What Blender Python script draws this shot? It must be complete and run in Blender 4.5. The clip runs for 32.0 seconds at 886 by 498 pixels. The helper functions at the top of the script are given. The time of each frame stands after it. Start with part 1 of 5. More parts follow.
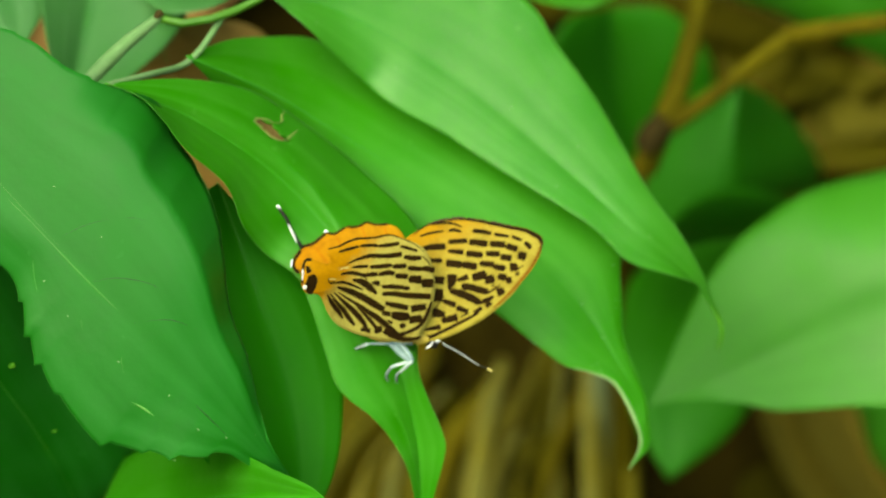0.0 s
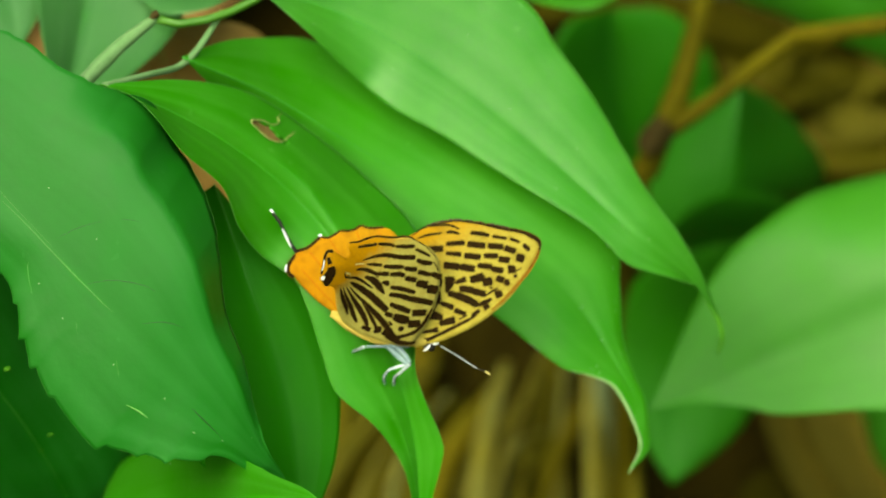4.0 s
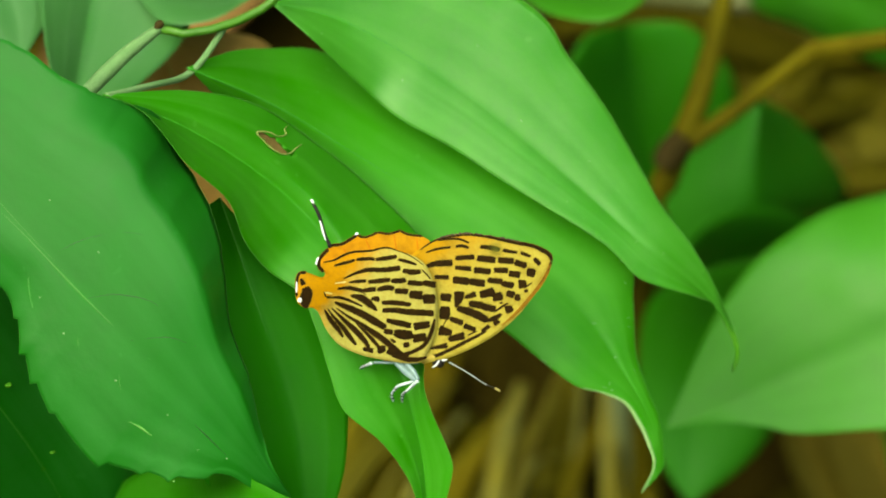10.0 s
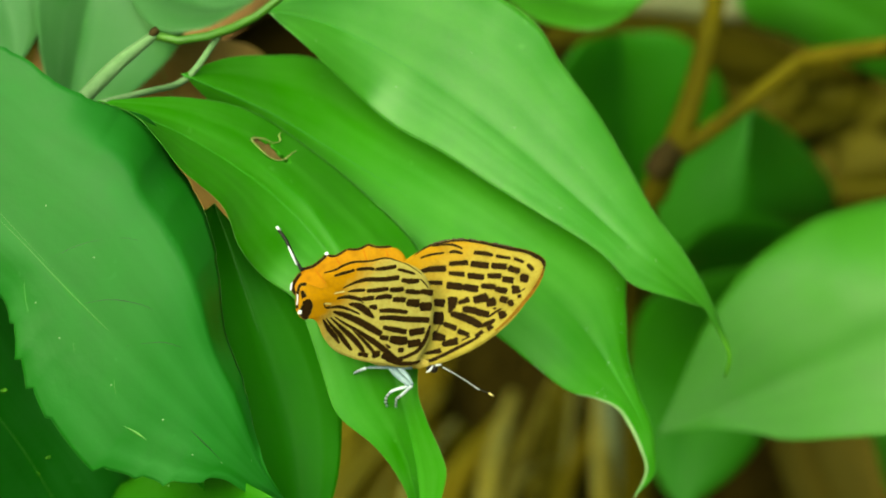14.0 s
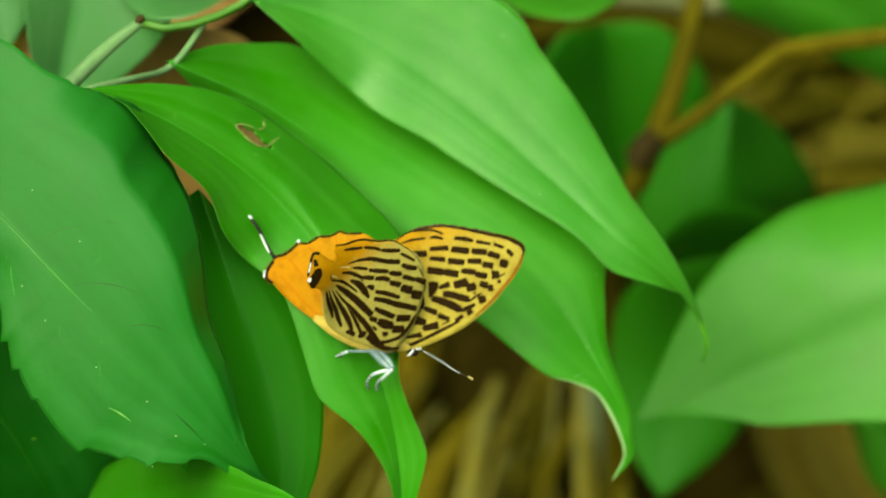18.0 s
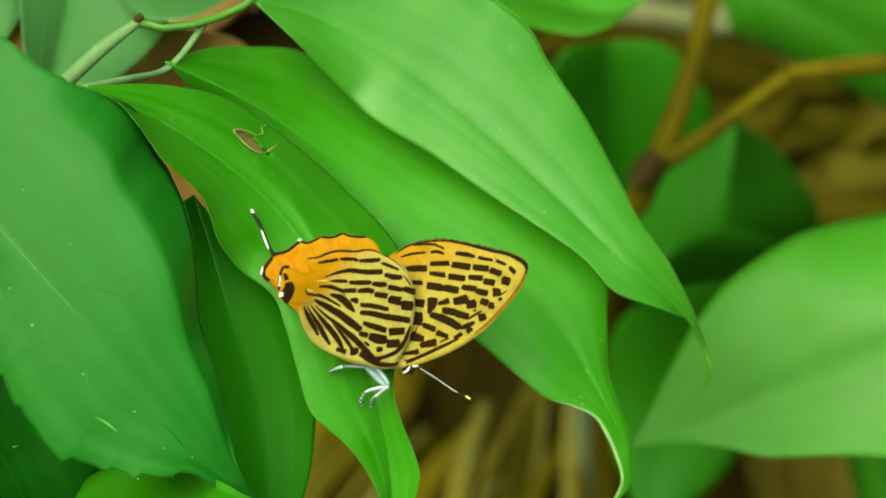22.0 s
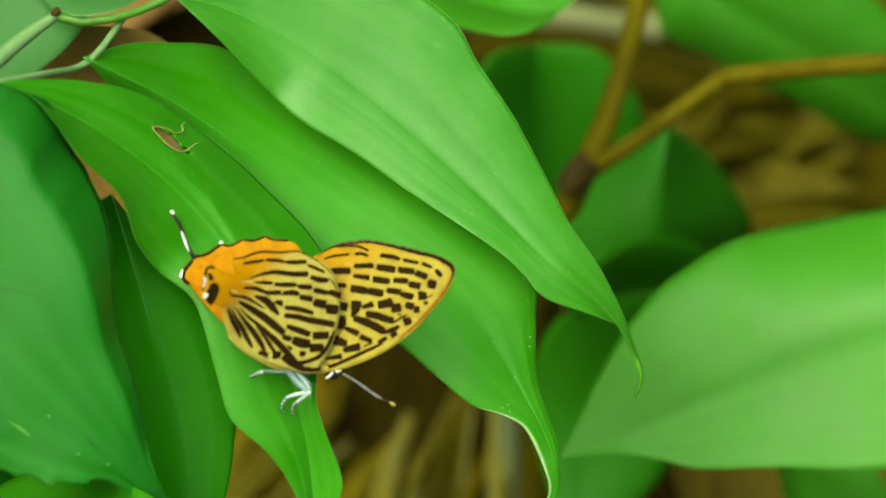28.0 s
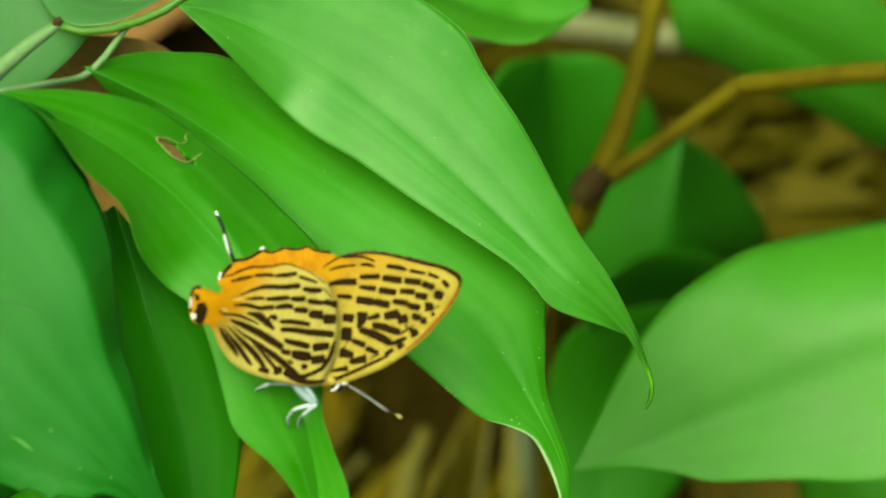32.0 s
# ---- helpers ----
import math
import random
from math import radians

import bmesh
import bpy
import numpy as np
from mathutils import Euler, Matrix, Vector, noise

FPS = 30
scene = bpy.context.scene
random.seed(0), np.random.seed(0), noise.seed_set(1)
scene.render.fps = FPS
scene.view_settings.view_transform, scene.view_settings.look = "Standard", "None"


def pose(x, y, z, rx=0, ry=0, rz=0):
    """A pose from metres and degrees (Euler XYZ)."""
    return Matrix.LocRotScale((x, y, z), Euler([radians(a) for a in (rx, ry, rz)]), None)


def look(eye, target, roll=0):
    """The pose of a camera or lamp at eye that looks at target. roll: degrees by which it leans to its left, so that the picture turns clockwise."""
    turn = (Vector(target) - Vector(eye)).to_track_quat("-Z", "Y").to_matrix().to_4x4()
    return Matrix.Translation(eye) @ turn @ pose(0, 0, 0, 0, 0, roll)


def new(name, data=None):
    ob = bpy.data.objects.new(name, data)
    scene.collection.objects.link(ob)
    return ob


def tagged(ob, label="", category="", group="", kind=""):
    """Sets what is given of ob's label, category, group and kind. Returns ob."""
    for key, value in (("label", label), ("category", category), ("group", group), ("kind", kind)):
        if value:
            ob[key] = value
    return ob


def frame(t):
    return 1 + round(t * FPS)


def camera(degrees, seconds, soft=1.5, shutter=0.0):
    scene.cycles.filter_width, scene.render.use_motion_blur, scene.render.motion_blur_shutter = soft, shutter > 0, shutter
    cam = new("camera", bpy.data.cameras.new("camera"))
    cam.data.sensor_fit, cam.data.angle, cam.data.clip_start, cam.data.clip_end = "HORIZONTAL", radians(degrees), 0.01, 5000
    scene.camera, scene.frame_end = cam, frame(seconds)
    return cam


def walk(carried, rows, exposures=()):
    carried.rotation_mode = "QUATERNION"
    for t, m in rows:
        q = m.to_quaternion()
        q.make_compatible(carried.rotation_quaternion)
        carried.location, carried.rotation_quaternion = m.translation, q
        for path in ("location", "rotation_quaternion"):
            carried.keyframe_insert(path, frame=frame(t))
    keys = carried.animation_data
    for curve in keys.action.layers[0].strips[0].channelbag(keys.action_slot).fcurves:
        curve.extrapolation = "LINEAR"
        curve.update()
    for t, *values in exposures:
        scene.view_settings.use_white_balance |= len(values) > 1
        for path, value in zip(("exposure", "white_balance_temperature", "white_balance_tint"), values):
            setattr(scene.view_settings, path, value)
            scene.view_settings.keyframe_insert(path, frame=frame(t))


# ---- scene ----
# ---------------------------------------------------------------- camera
cam = camera(10.0, 32.0, soft=1.85)
cam.data.dof.use_dof = True
cam.data.dof.focus_distance = 0.607
cam.data.dof.aperture_fstop = 21.5
# The close-up frame: u to the right, v up, w away from the lens, in millimetres from the butterfly's perch.
REACH = 628.7
HOME = pose(0, -0.3332, 0.739, 32, 0, 0)
walk(cam, [
    (0, pose(-0.00000, -0.33319, 0.73899, 32.0000, 0.0001, -0.0002)),
    (0.5, pose(-0.00049, -0.33332, 0.73900, 32.0202, -0.0569, -0.0530)),
    (1, pose(-0.00051, -0.33333, 0.73870, 32.0383, -0.0646, -0.0496)),
    (1.5, pose(0.00011, -0.33300, 0.73836, 32.0261, 0.0069, -0.0517)),
    (2, pose(0.00026, -0.33297, 0.73813, 32.0401, -0.0278, 0.0243)),
    (2.5, pose(0.00049, -0.33294, 0.73764, 32.0617, -0.0069, 0.0263)),
    (3, pose(0.00084, -0.33301, 0.73691, 32.1049, 0.0805, -0.0410)),
    (3.5, pose(0.00156, -0.33251, 0.73601, 32.1144, 0.1052, 0.0527)),
    (5.5, pose(0.00262, -0.32821, 0.73129, 31.9050, 0.2418, 0.1372)),
    (6, pose(0.00253, -0.32686, 0.72977, 31.8102, 0.2382, 0.1605)),
    (6.5, pose(0.00341, -0.32537, 0.72810, 31.7140, 0.3445, 0.1899)),
    (7, pose(0.00378, -0.32438, 0.72631, 31.7890, 0.3928, 0.2170)),
    (7.5, pose(0.00377, -0.32461, 0.72503, 32.0623, 0.2958, 0.3659)),
    (8, pose(0.00342, -0.32491, 0.72423, 32.2339, 0.2218, 0.4066)),
    (8.5, pose(0.00368, -0.32529, 0.72378, 32.3042, 0.2696, 0.3710)),
    (9, pose(0.00473, -0.32557, 0.72373, 32.3192, 0.3760, 0.3818)),
    (9.5, pose(0.00508, -0.32611, 0.72402, 32.3533, 0.3763, 0.4399)),
    (10, pose(0.00498, -0.32672, 0.72388, 32.4235, 0.4215, 0.3518)),
    (10.5, pose(0.00462, -0.32713, 0.72375, 32.4754, 0.3874, 0.3362)),
    (11, pose(0.00457, -0.32778, 0.72379, 32.5447, 0.3433, 0.3823)),
    (11.5, pose(0.00474, -0.32795, 0.72386, 32.5672, 0.3637, 0.3798)),
    (12, pose(0.00494, -0.32796, 0.72370, 32.5875, 0.3837, 0.3714)),
    (12.5, pose(0.00406, -0.32841, 0.72377, 32.6328, 0.3026, 0.3255)),
    (13, pose(0.00355, -0.32835, 0.72420, 32.6241, 0.2054, 0.3784)),
    (13.5, pose(0.00411, -0.32840, 0.72453, 32.6048, 0.2603, 0.3957)),
    (14, pose(0.00407, -0.32972, 0.72562, 32.6361, 0.2832, 0.2728)),
    (14.5, pose(0.00388, -0.33151, 0.72678, 32.6894, 0.2359, 0.2439)),
    (16.5, pose(0.00357, -0.33477, 0.73092, 32.6583, 0.0868, 0.2012)),
    (17, pose(0.00434, -0.33528, 0.73150, 32.6580, 0.0787, 0.3108)),
    (17.5, pose(0.00535, -0.33570, 0.73172, 32.6552, 0.1488, 0.3376)),
    (18, pose(0.00624, -0.33571, 0.73241, 32.6006, 0.1498, 0.4394)),
    (18.5, pose(0.00718, -0.33528, 0.73225, 32.5589, 0.1473, 0.5779)),
    (19, pose(0.00619, -0.33515, 0.73203, 32.5491, -0.0534, 0.6872)),
    (19.5, pose(0.00479, -0.33462, 0.73030, 32.5838, -0.2192, 0.6974)),
    (20, pose(0.00325, -0.33346, 0.72710, 32.6804, -0.4568, 0.8383)),
    (20.5, pose(0.00104, -0.33231, 0.72374, 32.7947, -0.7940, 0.9963)),
    (21, pose(0.00088, -0.33056, 0.72054, 32.8579, -0.9294, 1.2061)),
    (21.5, pose(0.00109, -0.32925, 0.71821, 32.9160, -1.0447, 1.4215)),
    (22, pose(0.00163, -0.32738, 0.71627, 32.9099, -1.1664, 1.7099)),
    (22.5, pose(0.00178, -0.32636, 0.71437, 32.9623, -1.2329, 1.8283)),
    (23, pose(0.00243, -0.32560, 0.71273, 33.0083, -1.2880, 1.9348)),
    (23.5, pose(0.00282, -0.32532, 0.71199, 33.0101, -1.3848, 1.9395)),
    (24, pose(0.00275, -0.32498, 0.71167, 32.9180, -1.5899, 1.9137)),
    (24.5, pose(0.00170, -0.32533, 0.71109, 32.9179, -1.8776, 1.7403)),
    (25, pose(0.00007, -0.32572, 0.71030, 32.9842, -2.1745, 1.4821)),
    (25.5, pose(-0.00043, -0.32507, 0.70858, 33.0377, -2.3535, 1.4531)),
    (27.5, pose(0.00153, -0.32194, 0.70258, 33.1917, -2.0571, 1.4380)),
    (28, pose(0.00188, -0.32060, 0.70101, 33.1938, -2.0472, 1.5185)),
    (28.5, pose(0.00286, -0.31864, 0.69947, 33.1392, -1.9569, 1.5919)),
    (29, pose(0.00309, -0.31735, 0.69805, 33.1347, -1.9601, 1.6661)),
    (29.5, pose(0.00366, -0.31686, 0.69724, 33.1601, -1.8570, 1.6187)),
    (30, pose(0.00422, -0.31694, 0.69693, 33.1958, -1.7876, 1.6130)),
    (30.5, pose(0.00403, -0.31727, 0.69665, 33.2562, -1.7979, 1.5920)),
    (31, pose(0.00419, -0.31787, 0.69578, 33.3746, -1.7307, 1.5267)),
    (31.5, pose(0.00443, -0.31782, 0.69494, 33.4388, -1.6671, 1.4900)),
    (32, pose(0.00550, -0.31750, 0.69462, 33.4136, -1.5540, 1.5318)),
], exposures=[(0, 1.36, 7750, -9), (32, 1.36, 7750, -9)])


def at(u, v, w):
    """A place in the world from millimetres in the close-up frame."""
    return HOME @ Vector((u / 1000, v / 1000, -(REACH + w) / 1000))


# ---------------------------------------------------------------- light
world = bpy.data.worlds.new("sky")
world.use_nodes = True
scene.world = world
wn = world.node_tree.nodes
sky = wn.new("ShaderNodeTexSky")
sky.sky_type, sky.sun_disc = "NISHITA", False
to_sun = (at(-0.42, 0.27, -0.86) - at(0, 0, 0)).normalized()
sky.sun_elevation, sky.sun_rotation = math.asin(to_sun.z), math.atan2(to_sun.x, to_sun.y)
sky.air_density, sky.dust_density, sky.ozone_density = 1.0, 4.0, 1.0
world.node_tree.links.new(sky.outputs[0], wn["Background"].inputs[0])
wn["Background"].inputs[1].default_value = 0.15
sun = new("sun", bpy.data.lights.new("sun", "SUN"))
sun.data.energy, sun.data.angle, sun.data.color = 2.75, radians(85), (1.0, 0.96, 0.88)
sun.matrix_world = look(to_sun * 3, (0, 0, 0))


# ---------------------------------------------------------------- materials
class Nodes:
    """Short writing for node materials."""

    def __init__(self, name):
        self.mat = bpy.data.materials.new(name)
        self.mat.use_nodes = True
        self.tree = self.mat.node_tree
        self.bsdf = self.tree.nodes["Principled BSDF"]
        self.out = self.tree.nodes["Material Output"]

    def add(self, kind, **given):
        node = self.tree.nodes.new("ShaderNode" + kind)
        for key, value in given.items():
            if key in node.inputs:
                node.inputs[key].default_value = value
        return node

    def link(self, a, b):
        self.tree.links.new(a, b)

    def noise(self, scale, detail=4.0, vector=None, rough=0.55):
        node = self.add("TexNoise", Scale=scale, Detail=detail, Roughness=rough)
        self.link(vector or self.coords("Object"), node.inputs["Vector"])
        return node.outputs["Fac"]

    def coords(self, kind):
        return self.add("TexCoord").outputs[kind]

    def ramp(self, fac, stops):
        node = self.add("ValToRGB")
        while len(node.color_ramp.elements) < len(stops):
            node.color_ramp.elements.new(0.5)
        for e, (p, c) in zip(node.color_ramp.elements, stops):
            e.position, e.color = p, (*c, 1)
        self.link(fac, node.inputs[0])
        return node.outputs[0]

    def mix(self, fac, a, b, mode="MIX"):
        node = self.add("MixRGB")
        node.blend_type = mode
        for value, socket in zip((fac, a, b), node.inputs):
            if isinstance(value, (int, float)):
                socket.default_value = value
            elif isinstance(value, tuple):
                socket.default_value = (*value, 1)
            else:
                self.link(value, socket)
        return node.outputs[0]

    def math(self, op, a, b=0.0, clamp=False):
        node = self.add("Math")
        node.operation, node.use_clamp = op, clamp
        for value, socket in zip((a, b), node.inputs):
            if isinstance(value, (int, float)):
                socket.default_value = value
            else:
                self.link(value, socket)
        return node.outputs[0]

    def bump(self, height, strength, distance):
        node = self.add("Bump", Strength=strength, Distance=distance)
        self.link(height, node.inputs["Height"])
        self.link(node.outputs[0], self.bsdf.inputs["Normal"])

    def done(self, color, rough, specular=0.5):
        b = self.bsdf
        for value, key in ((color, "Base Color"), (rough, "Roughness")):
            if isinstance(value, tuple):
                b.inputs[key].default_value = (*value, 1)
            elif isinstance(value, (int, float)):
                b.inputs[key].default_value = value
            else:
                self.link(value, b.inputs[key])
        b.inputs["Specular IOR Level"].default_value = specular
        return self.mat

    def translucent(self, color, share):
        """Lets light through a thin blade."""
        t = self.add("BsdfTranslucent")
        if isinstance(color, tuple):
            t.inputs[0].default_value = (*color, 1)
        else:
            self.link(color, t.inputs[0])
        m = self.add("MixShader")
        m.inputs[0].default_value = share
        self.link(self.bsdf.outputs[0], m.inputs[1])
        self.link(t.outputs[0], m.inputs[2])
        self.link(m.outputs[0], self.out.inputs[0])


def leaf_material(name, dark, light, vein, lines, through_color, rough=0.46, streak=0.24, shine=0.4):
    n = Nodes(name)
    uv = n.add("UVMap").outputs[0]
    split = n.add("SeparateXYZ")
    n.link(uv, split.inputs[0])
    mottle = n.noise(70.0, 5)
    fine = n.noise(900.0, 3)
    stretch = n.add("Mapping")
    stretch.inputs["Scale"].default_value = (0.8, 4.6, 1.0)
    n.link(uv, stretch.inputs[0])
    streaks = n.noise(1.6, 3, stretch.outputs[0])
    rand = n.add("ObjectInfo").outputs["Random"]
    tone = n.math("ADD", n.math("MULTIPLY", mottle, 0.75), n.math("MULTIPLY", rand, 0.25))
    col = n.ramp(tone, [(0.28, dark), (0.72, light)])
    bands = n.ramp(streaks, [(0.36, (0, 0, 0)), (0.66, (1, 1, 1))])
    col = n.mix(n.math("MULTIPLY", bands, streak), col, vein)
    blotch = n.ramp(n.noise(190.0, 5, rough=0.65), [(0.40, (0, 0, 0)), (0.72, (1, 1, 1))])
    col = n.mix(n.math("MULTIPLY", blotch, 0.22), col, vein)
    # parallel veins that follow the blade
    wave = n.math("SINE", n.math("MULTIPLY", split.outputs[1], lines * 6.2832))
    crest = n.math("POWER", n.math("MULTIPLY", n.math("ADD", wave, 1.0), 0.5), 5.0)
    col = n.mix(n.math("MULTIPLY", crest, 0.10), col, vein)
    freckle = n.math("GREATER_THAN", n.noise(420.0, 1), 0.76)
    col = n.mix(n.math("MULTIPLY", freckle, 0.35), col, vein)
    relief = n.math("ADD", n.math("MULTIPLY", fine, 0.35), n.math("MULTIPLY", crest, -0.25))
    relief = n.math("ADD", relief, n.math("MULTIPLY", mottle, 1.2))
    n.bump(relief, 0.35, 0.0004)
    gloss = n.math("ADD", n.math("ADD", n.math("MULTIPLY", mottle, 0.25), n.math("MULTIPLY", blotch, 0.16)), rough - 0.19)
    mat = n.done(col, gloss, shine)
    n.translucent(through_color, 0.32)
    return mat


LEAF = leaf_material("smooth_leaf", (0.022, 0.208, 0.003), (0.034, 0.262, 0.006), (0.10, 0.390, 0.045), 4.0, (0.14, 0.50, 0.006), shine=0.21)
WAXY_LEAF = leaf_material("waxy_leaf", (0.030, 0.215, 0.006), (0.042, 0.268, 0.012), (0.12, 0.400, 0.065), 4.0, (0.14, 0.50, 0.006), 0.42, shine=0.5)
# Bluish-grey sheen is put into the leaf and vein colours.
SHEEN_LEAF = leaf_material("sheen_leaf", (0.034, 0.158, 0.028), (0.055, 0.198, 0.050), (0.11, 0.27, 0.10), 4.0, (0.12, 0.42, 0.02), 0.5, shine=0.45)
TOOTHED = leaf_material("toothed_leaf", (0.005, 0.115, 0.003), (0.009, 0.154, 0.006), (0.030, 0.235, 0.032), 3.0, (0.02, 0.36, 0.004), 0.48, streak=0.45, shine=0.26)
# Darker, deeper leaf green: the shade under other leaves is coloured in.
SHADED_LEAF = leaf_material("shaded_leaf", (0.012, 0.150, 0.002), (0.018, 0.190, 0.003), (0.036, 0.240, 0.012), 4.0, (0.02, 0.36, 0.004), 0.55, streak=0.15, shine=0.12)
DULL_LEAF = leaf_material("dull_leaf", (0.016, 0.160, 0.003), (0.026, 0.208, 0.005), (0.052, 0.27, 0.022), 5.0, (0.05, 0.38, 0.006), 0.55, shine=0.25)
FAR_LEAF = leaf_material("undergrowth_leaf", (0.026, 0.186, 0.004), (0.042, 0.246, 0.008), (0.080, 0.325, 0.034), 5.0, (0.08, 0.42, 0.006), 0.55, shine=0.4)


def plain_material(name, a, b, scale, rough=0.6, bump=0.3, distance=0.0004, specular=0.4):
    n = Nodes(name)
    big, small = n.noise(scale, 4), n.noise(scale * 9, 3)
    f = n.math("ADD", n.math("MULTIPLY", big, 0.65), n.math("MULTIPLY", small, 0.35))
    n.bump(small, bump, distance)
    return n.done(n.ramp(f, [(0.3, a), (0.7, b)]), rough, specular)


RIB = plain_material("leaf_rib", (0.03, 0.24, 0.012), (0.055, 0.30, 0.025), 300, 0.45)
DARK_RIB = plain_material("dark_leaf_vein", (0.004, 0.07, 0.001), (0.008, 0.10, 0.003), 300, 0.5)
# Paler than the blade: the edge's sky highlight is put into its colour.
RIM = plain_material("leaf_rim", (0.06, 0.30, 0.03), (0.15, 0.40, 0.08), 400, 0.5)
CURL = plain_material("pale_leaf_edge", (0.15, 0.36, 0.09), (0.34, 0.50, 0.24), 300, 0.6)
DRIP = plain_material("drip_tip", (0.04, 0.20, 0.005), (0.07, 0.26, 0.012), 300, 0.6, 0.3, 0.0003, 0.2)
PETIOLE = plain_material("petiole", (0.09, 0.20, 0.065), (0.145, 0.265, 0.11), 260, 0.7, 0.4, 0.0004, 0.15)
GREEN_STEM = plain_material("green_stem", (0.03, 0.125, 0.006), (0.055, 0.175, 0.012), 220, 0.5)
TWIG = plain_material("twig", (0.046, 0.040, 0.0009), (0.100, 0.086, 0.003), 160, 0.85, 0.4, 0.0004, 0.08)
NODE = plain_material("twig_node", (0.018, 0.013, 0.002), (0.055, 0.042, 0.012), 220, 0.9, 0.4, 0.0004, 0.08)


def litter_material(name, stops, scale, keep):
    """Dead plant matter: each piece takes its own tone, with streaks and stains."""
    n = Nodes(name)
    rand = n.add("ObjectInfo").outputs["Random"]
    big, small = n.noise(scale, 4), n.noise(scale * 10, 3)
    tone = n.math("ADD", n.math("MULTIPLY", rand, keep), n.math("MULTIPLY", big, 1 - keep))
    col = n.ramp(tone, stops)
    col = n.mix(n.math("MULTIPLY", small, 0.55), col, (0.012, 0.010, 0.001))
    n.bump(small, 0.6, 0.0008)
    return n.done(col, 1.0, 0.03)


DRY = litter_material("dry_leaf", [(0.15, (0.0268, 0.0220, 0.0012)), (0.4, (0.0561, 0.0512, 0.0025)), (0.6, (0.0889, 0.0804, 0.0074)), (0.85, (0.1219, 0.1096, 0.0183))], 50, 0.6)
WITHER = plain_material("withered_patch", (0.10, 0.065, 0.018), (0.19, 0.14, 0.045), 500, 0.9, 0.4, 0.0004, 0.1)
DRIED_EDGE = plain_material("dried_edge", (0.20, 0.26, 0.05), (0.34, 0.38, 0.12), 600, 0.8)
BROWN = plain_material("withered_leaf", (0.15, 0.092, 0.016), (0.27, 0.17, 0.042), 130, 0.8, 0.4, 0.0006, 0.15)
TAN = litter_material("pale_dry_leaf", [(0.2, (0.14, 0.085, 0.026)), (0.8, (0.27, 0.16, 0.055))], 60, 0.4)
OLIVE = litter_material("olive_dry_leaf", [(0.2, (0.0756, 0.0622, 0.0058)), (0.8, (0.1344, 0.1092, 0.0152))], 50, 0.4)
STRAW = litter_material("straw", [(0.1, (0.0519, 0.0519, 0.0033)), (0.35, (0.1102, 0.0810, 0.0048)), (0.55, (0.1297, 0.1150, 0.0082)), (0.75, (0.1750, 0.1556, 0.0194)), (0.92, (0.1620, 0.1815, 0.0584))], 70, 0.75)
PALE_STICK = plain_material("pale_stick", (0.036, 0.058, 0.016), (0.075, 0.098, 0.030), 80, 0.7, 0.5)
BLEACHED = plain_material("bleached_stick", (0.09, 0.11, 0.035), (0.16, 0.18, 0.075), 80, 0.7, 0.5)
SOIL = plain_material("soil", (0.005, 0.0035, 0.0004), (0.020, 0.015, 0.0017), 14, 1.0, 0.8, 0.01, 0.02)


# Dark green for the unseen ring that blocks the low sky.
SCREEN_WOOD = plain_material("screen_wood", (0.01, 0.03, 0.006), (0.05, 0.11, 0.02), 4, 0.9, 0.6, 0.05)


def wing_material(name, yellow, orange, ax, ay, low, high):
    """Yellow wing scales that turn orange towards the rear corner."""
    n = Nodes(name)
    pos = n.coords("Object")
    split = n.add("SeparateXYZ")
    n.link(pos, split.inputs[0])
    along = n.math("ADD", n.math("MULTIPLY", split.outputs[0], ax), n.math("MULTIPLY", split.outputs[1], ay))
    along = n.math("ADD", along, n.math("MULTIPLY", n.math("SUBTRACT", n.noise(420.0, 3), 0.5), 0.006))
    span = n.add("MapRange")
    span.inputs["From Min"].default_value, span.inputs["From Max"].default_value = low, high
    n.link(along, span.inputs["Value"])
    scales = n.noise(5200.0, 3)
    patch = n.noise(520.0, 4)
    col = n.mix(span.outputs[0], yellow, orange)
    dust = n.ramp(n.noise(2600.0, 4, rough=0.7), [(0.44, (0, 0, 0)), (0.66, (1, 1, 1))])
    col = n.mix(n.math("MULTIPLY", dust, 0.30), col, (0.16, 0.085, 0.006))
    col = n.mix(n.math("MULTIPLY", scales, 0.35), col, (0.30, 0.18, 0.01))
    col = n.mix(1.0, col, n.ramp(patch, [(0.36, (0.80, 0.78, 0.7)), (0.5, (1, 1, 1)), (0.66, (1.0, 1.0, 1.0))]), "MULTIPLY")
    n.bump(scales, 0.5, 0.00008)
    mat = n.done(col, 0.75, 0.1)
    n.translucent(orange, 0.12)
    return mat


HIND = wing_material("hindwing_scales", (0.395, 0.382, 0.092), (0.41, 0.190, 0.003), -1.0, 0.8, 0.0142, 0.0180)
FORE = wing_material("forewing_scales", (0.36, 0.325, 0.054), (0.37, 0.20, 0.005), -0.55, 0.9, 0.0058, 0.0115)
REAR = wing_material("rear_hindwing_scales", (0.42, 0.20, 0.006), (0.43, 0.175, 0.003), -1.0, 0.2, 0.006, 0.013)
DARK = plain_material("dark_scales", (0.007, 0.004, 0.001), (0.022, 0.011, 0.002), 1400, 0.8, 0.4, 0.00005, 0.04)
THIN = plain_material("thinning_dark_scales", (0.06, 0.038, 0.005), (0.15, 0.11, 0.018), 2600, 0.8, 0.4, 0.00005, 0.04)
VEIN = plain_material("wing_vein", (0.30, 0.10, 0.002), (0.42, 0.15, 0.004), 900, 0.7, 0.3, 0.00005, 0.1)
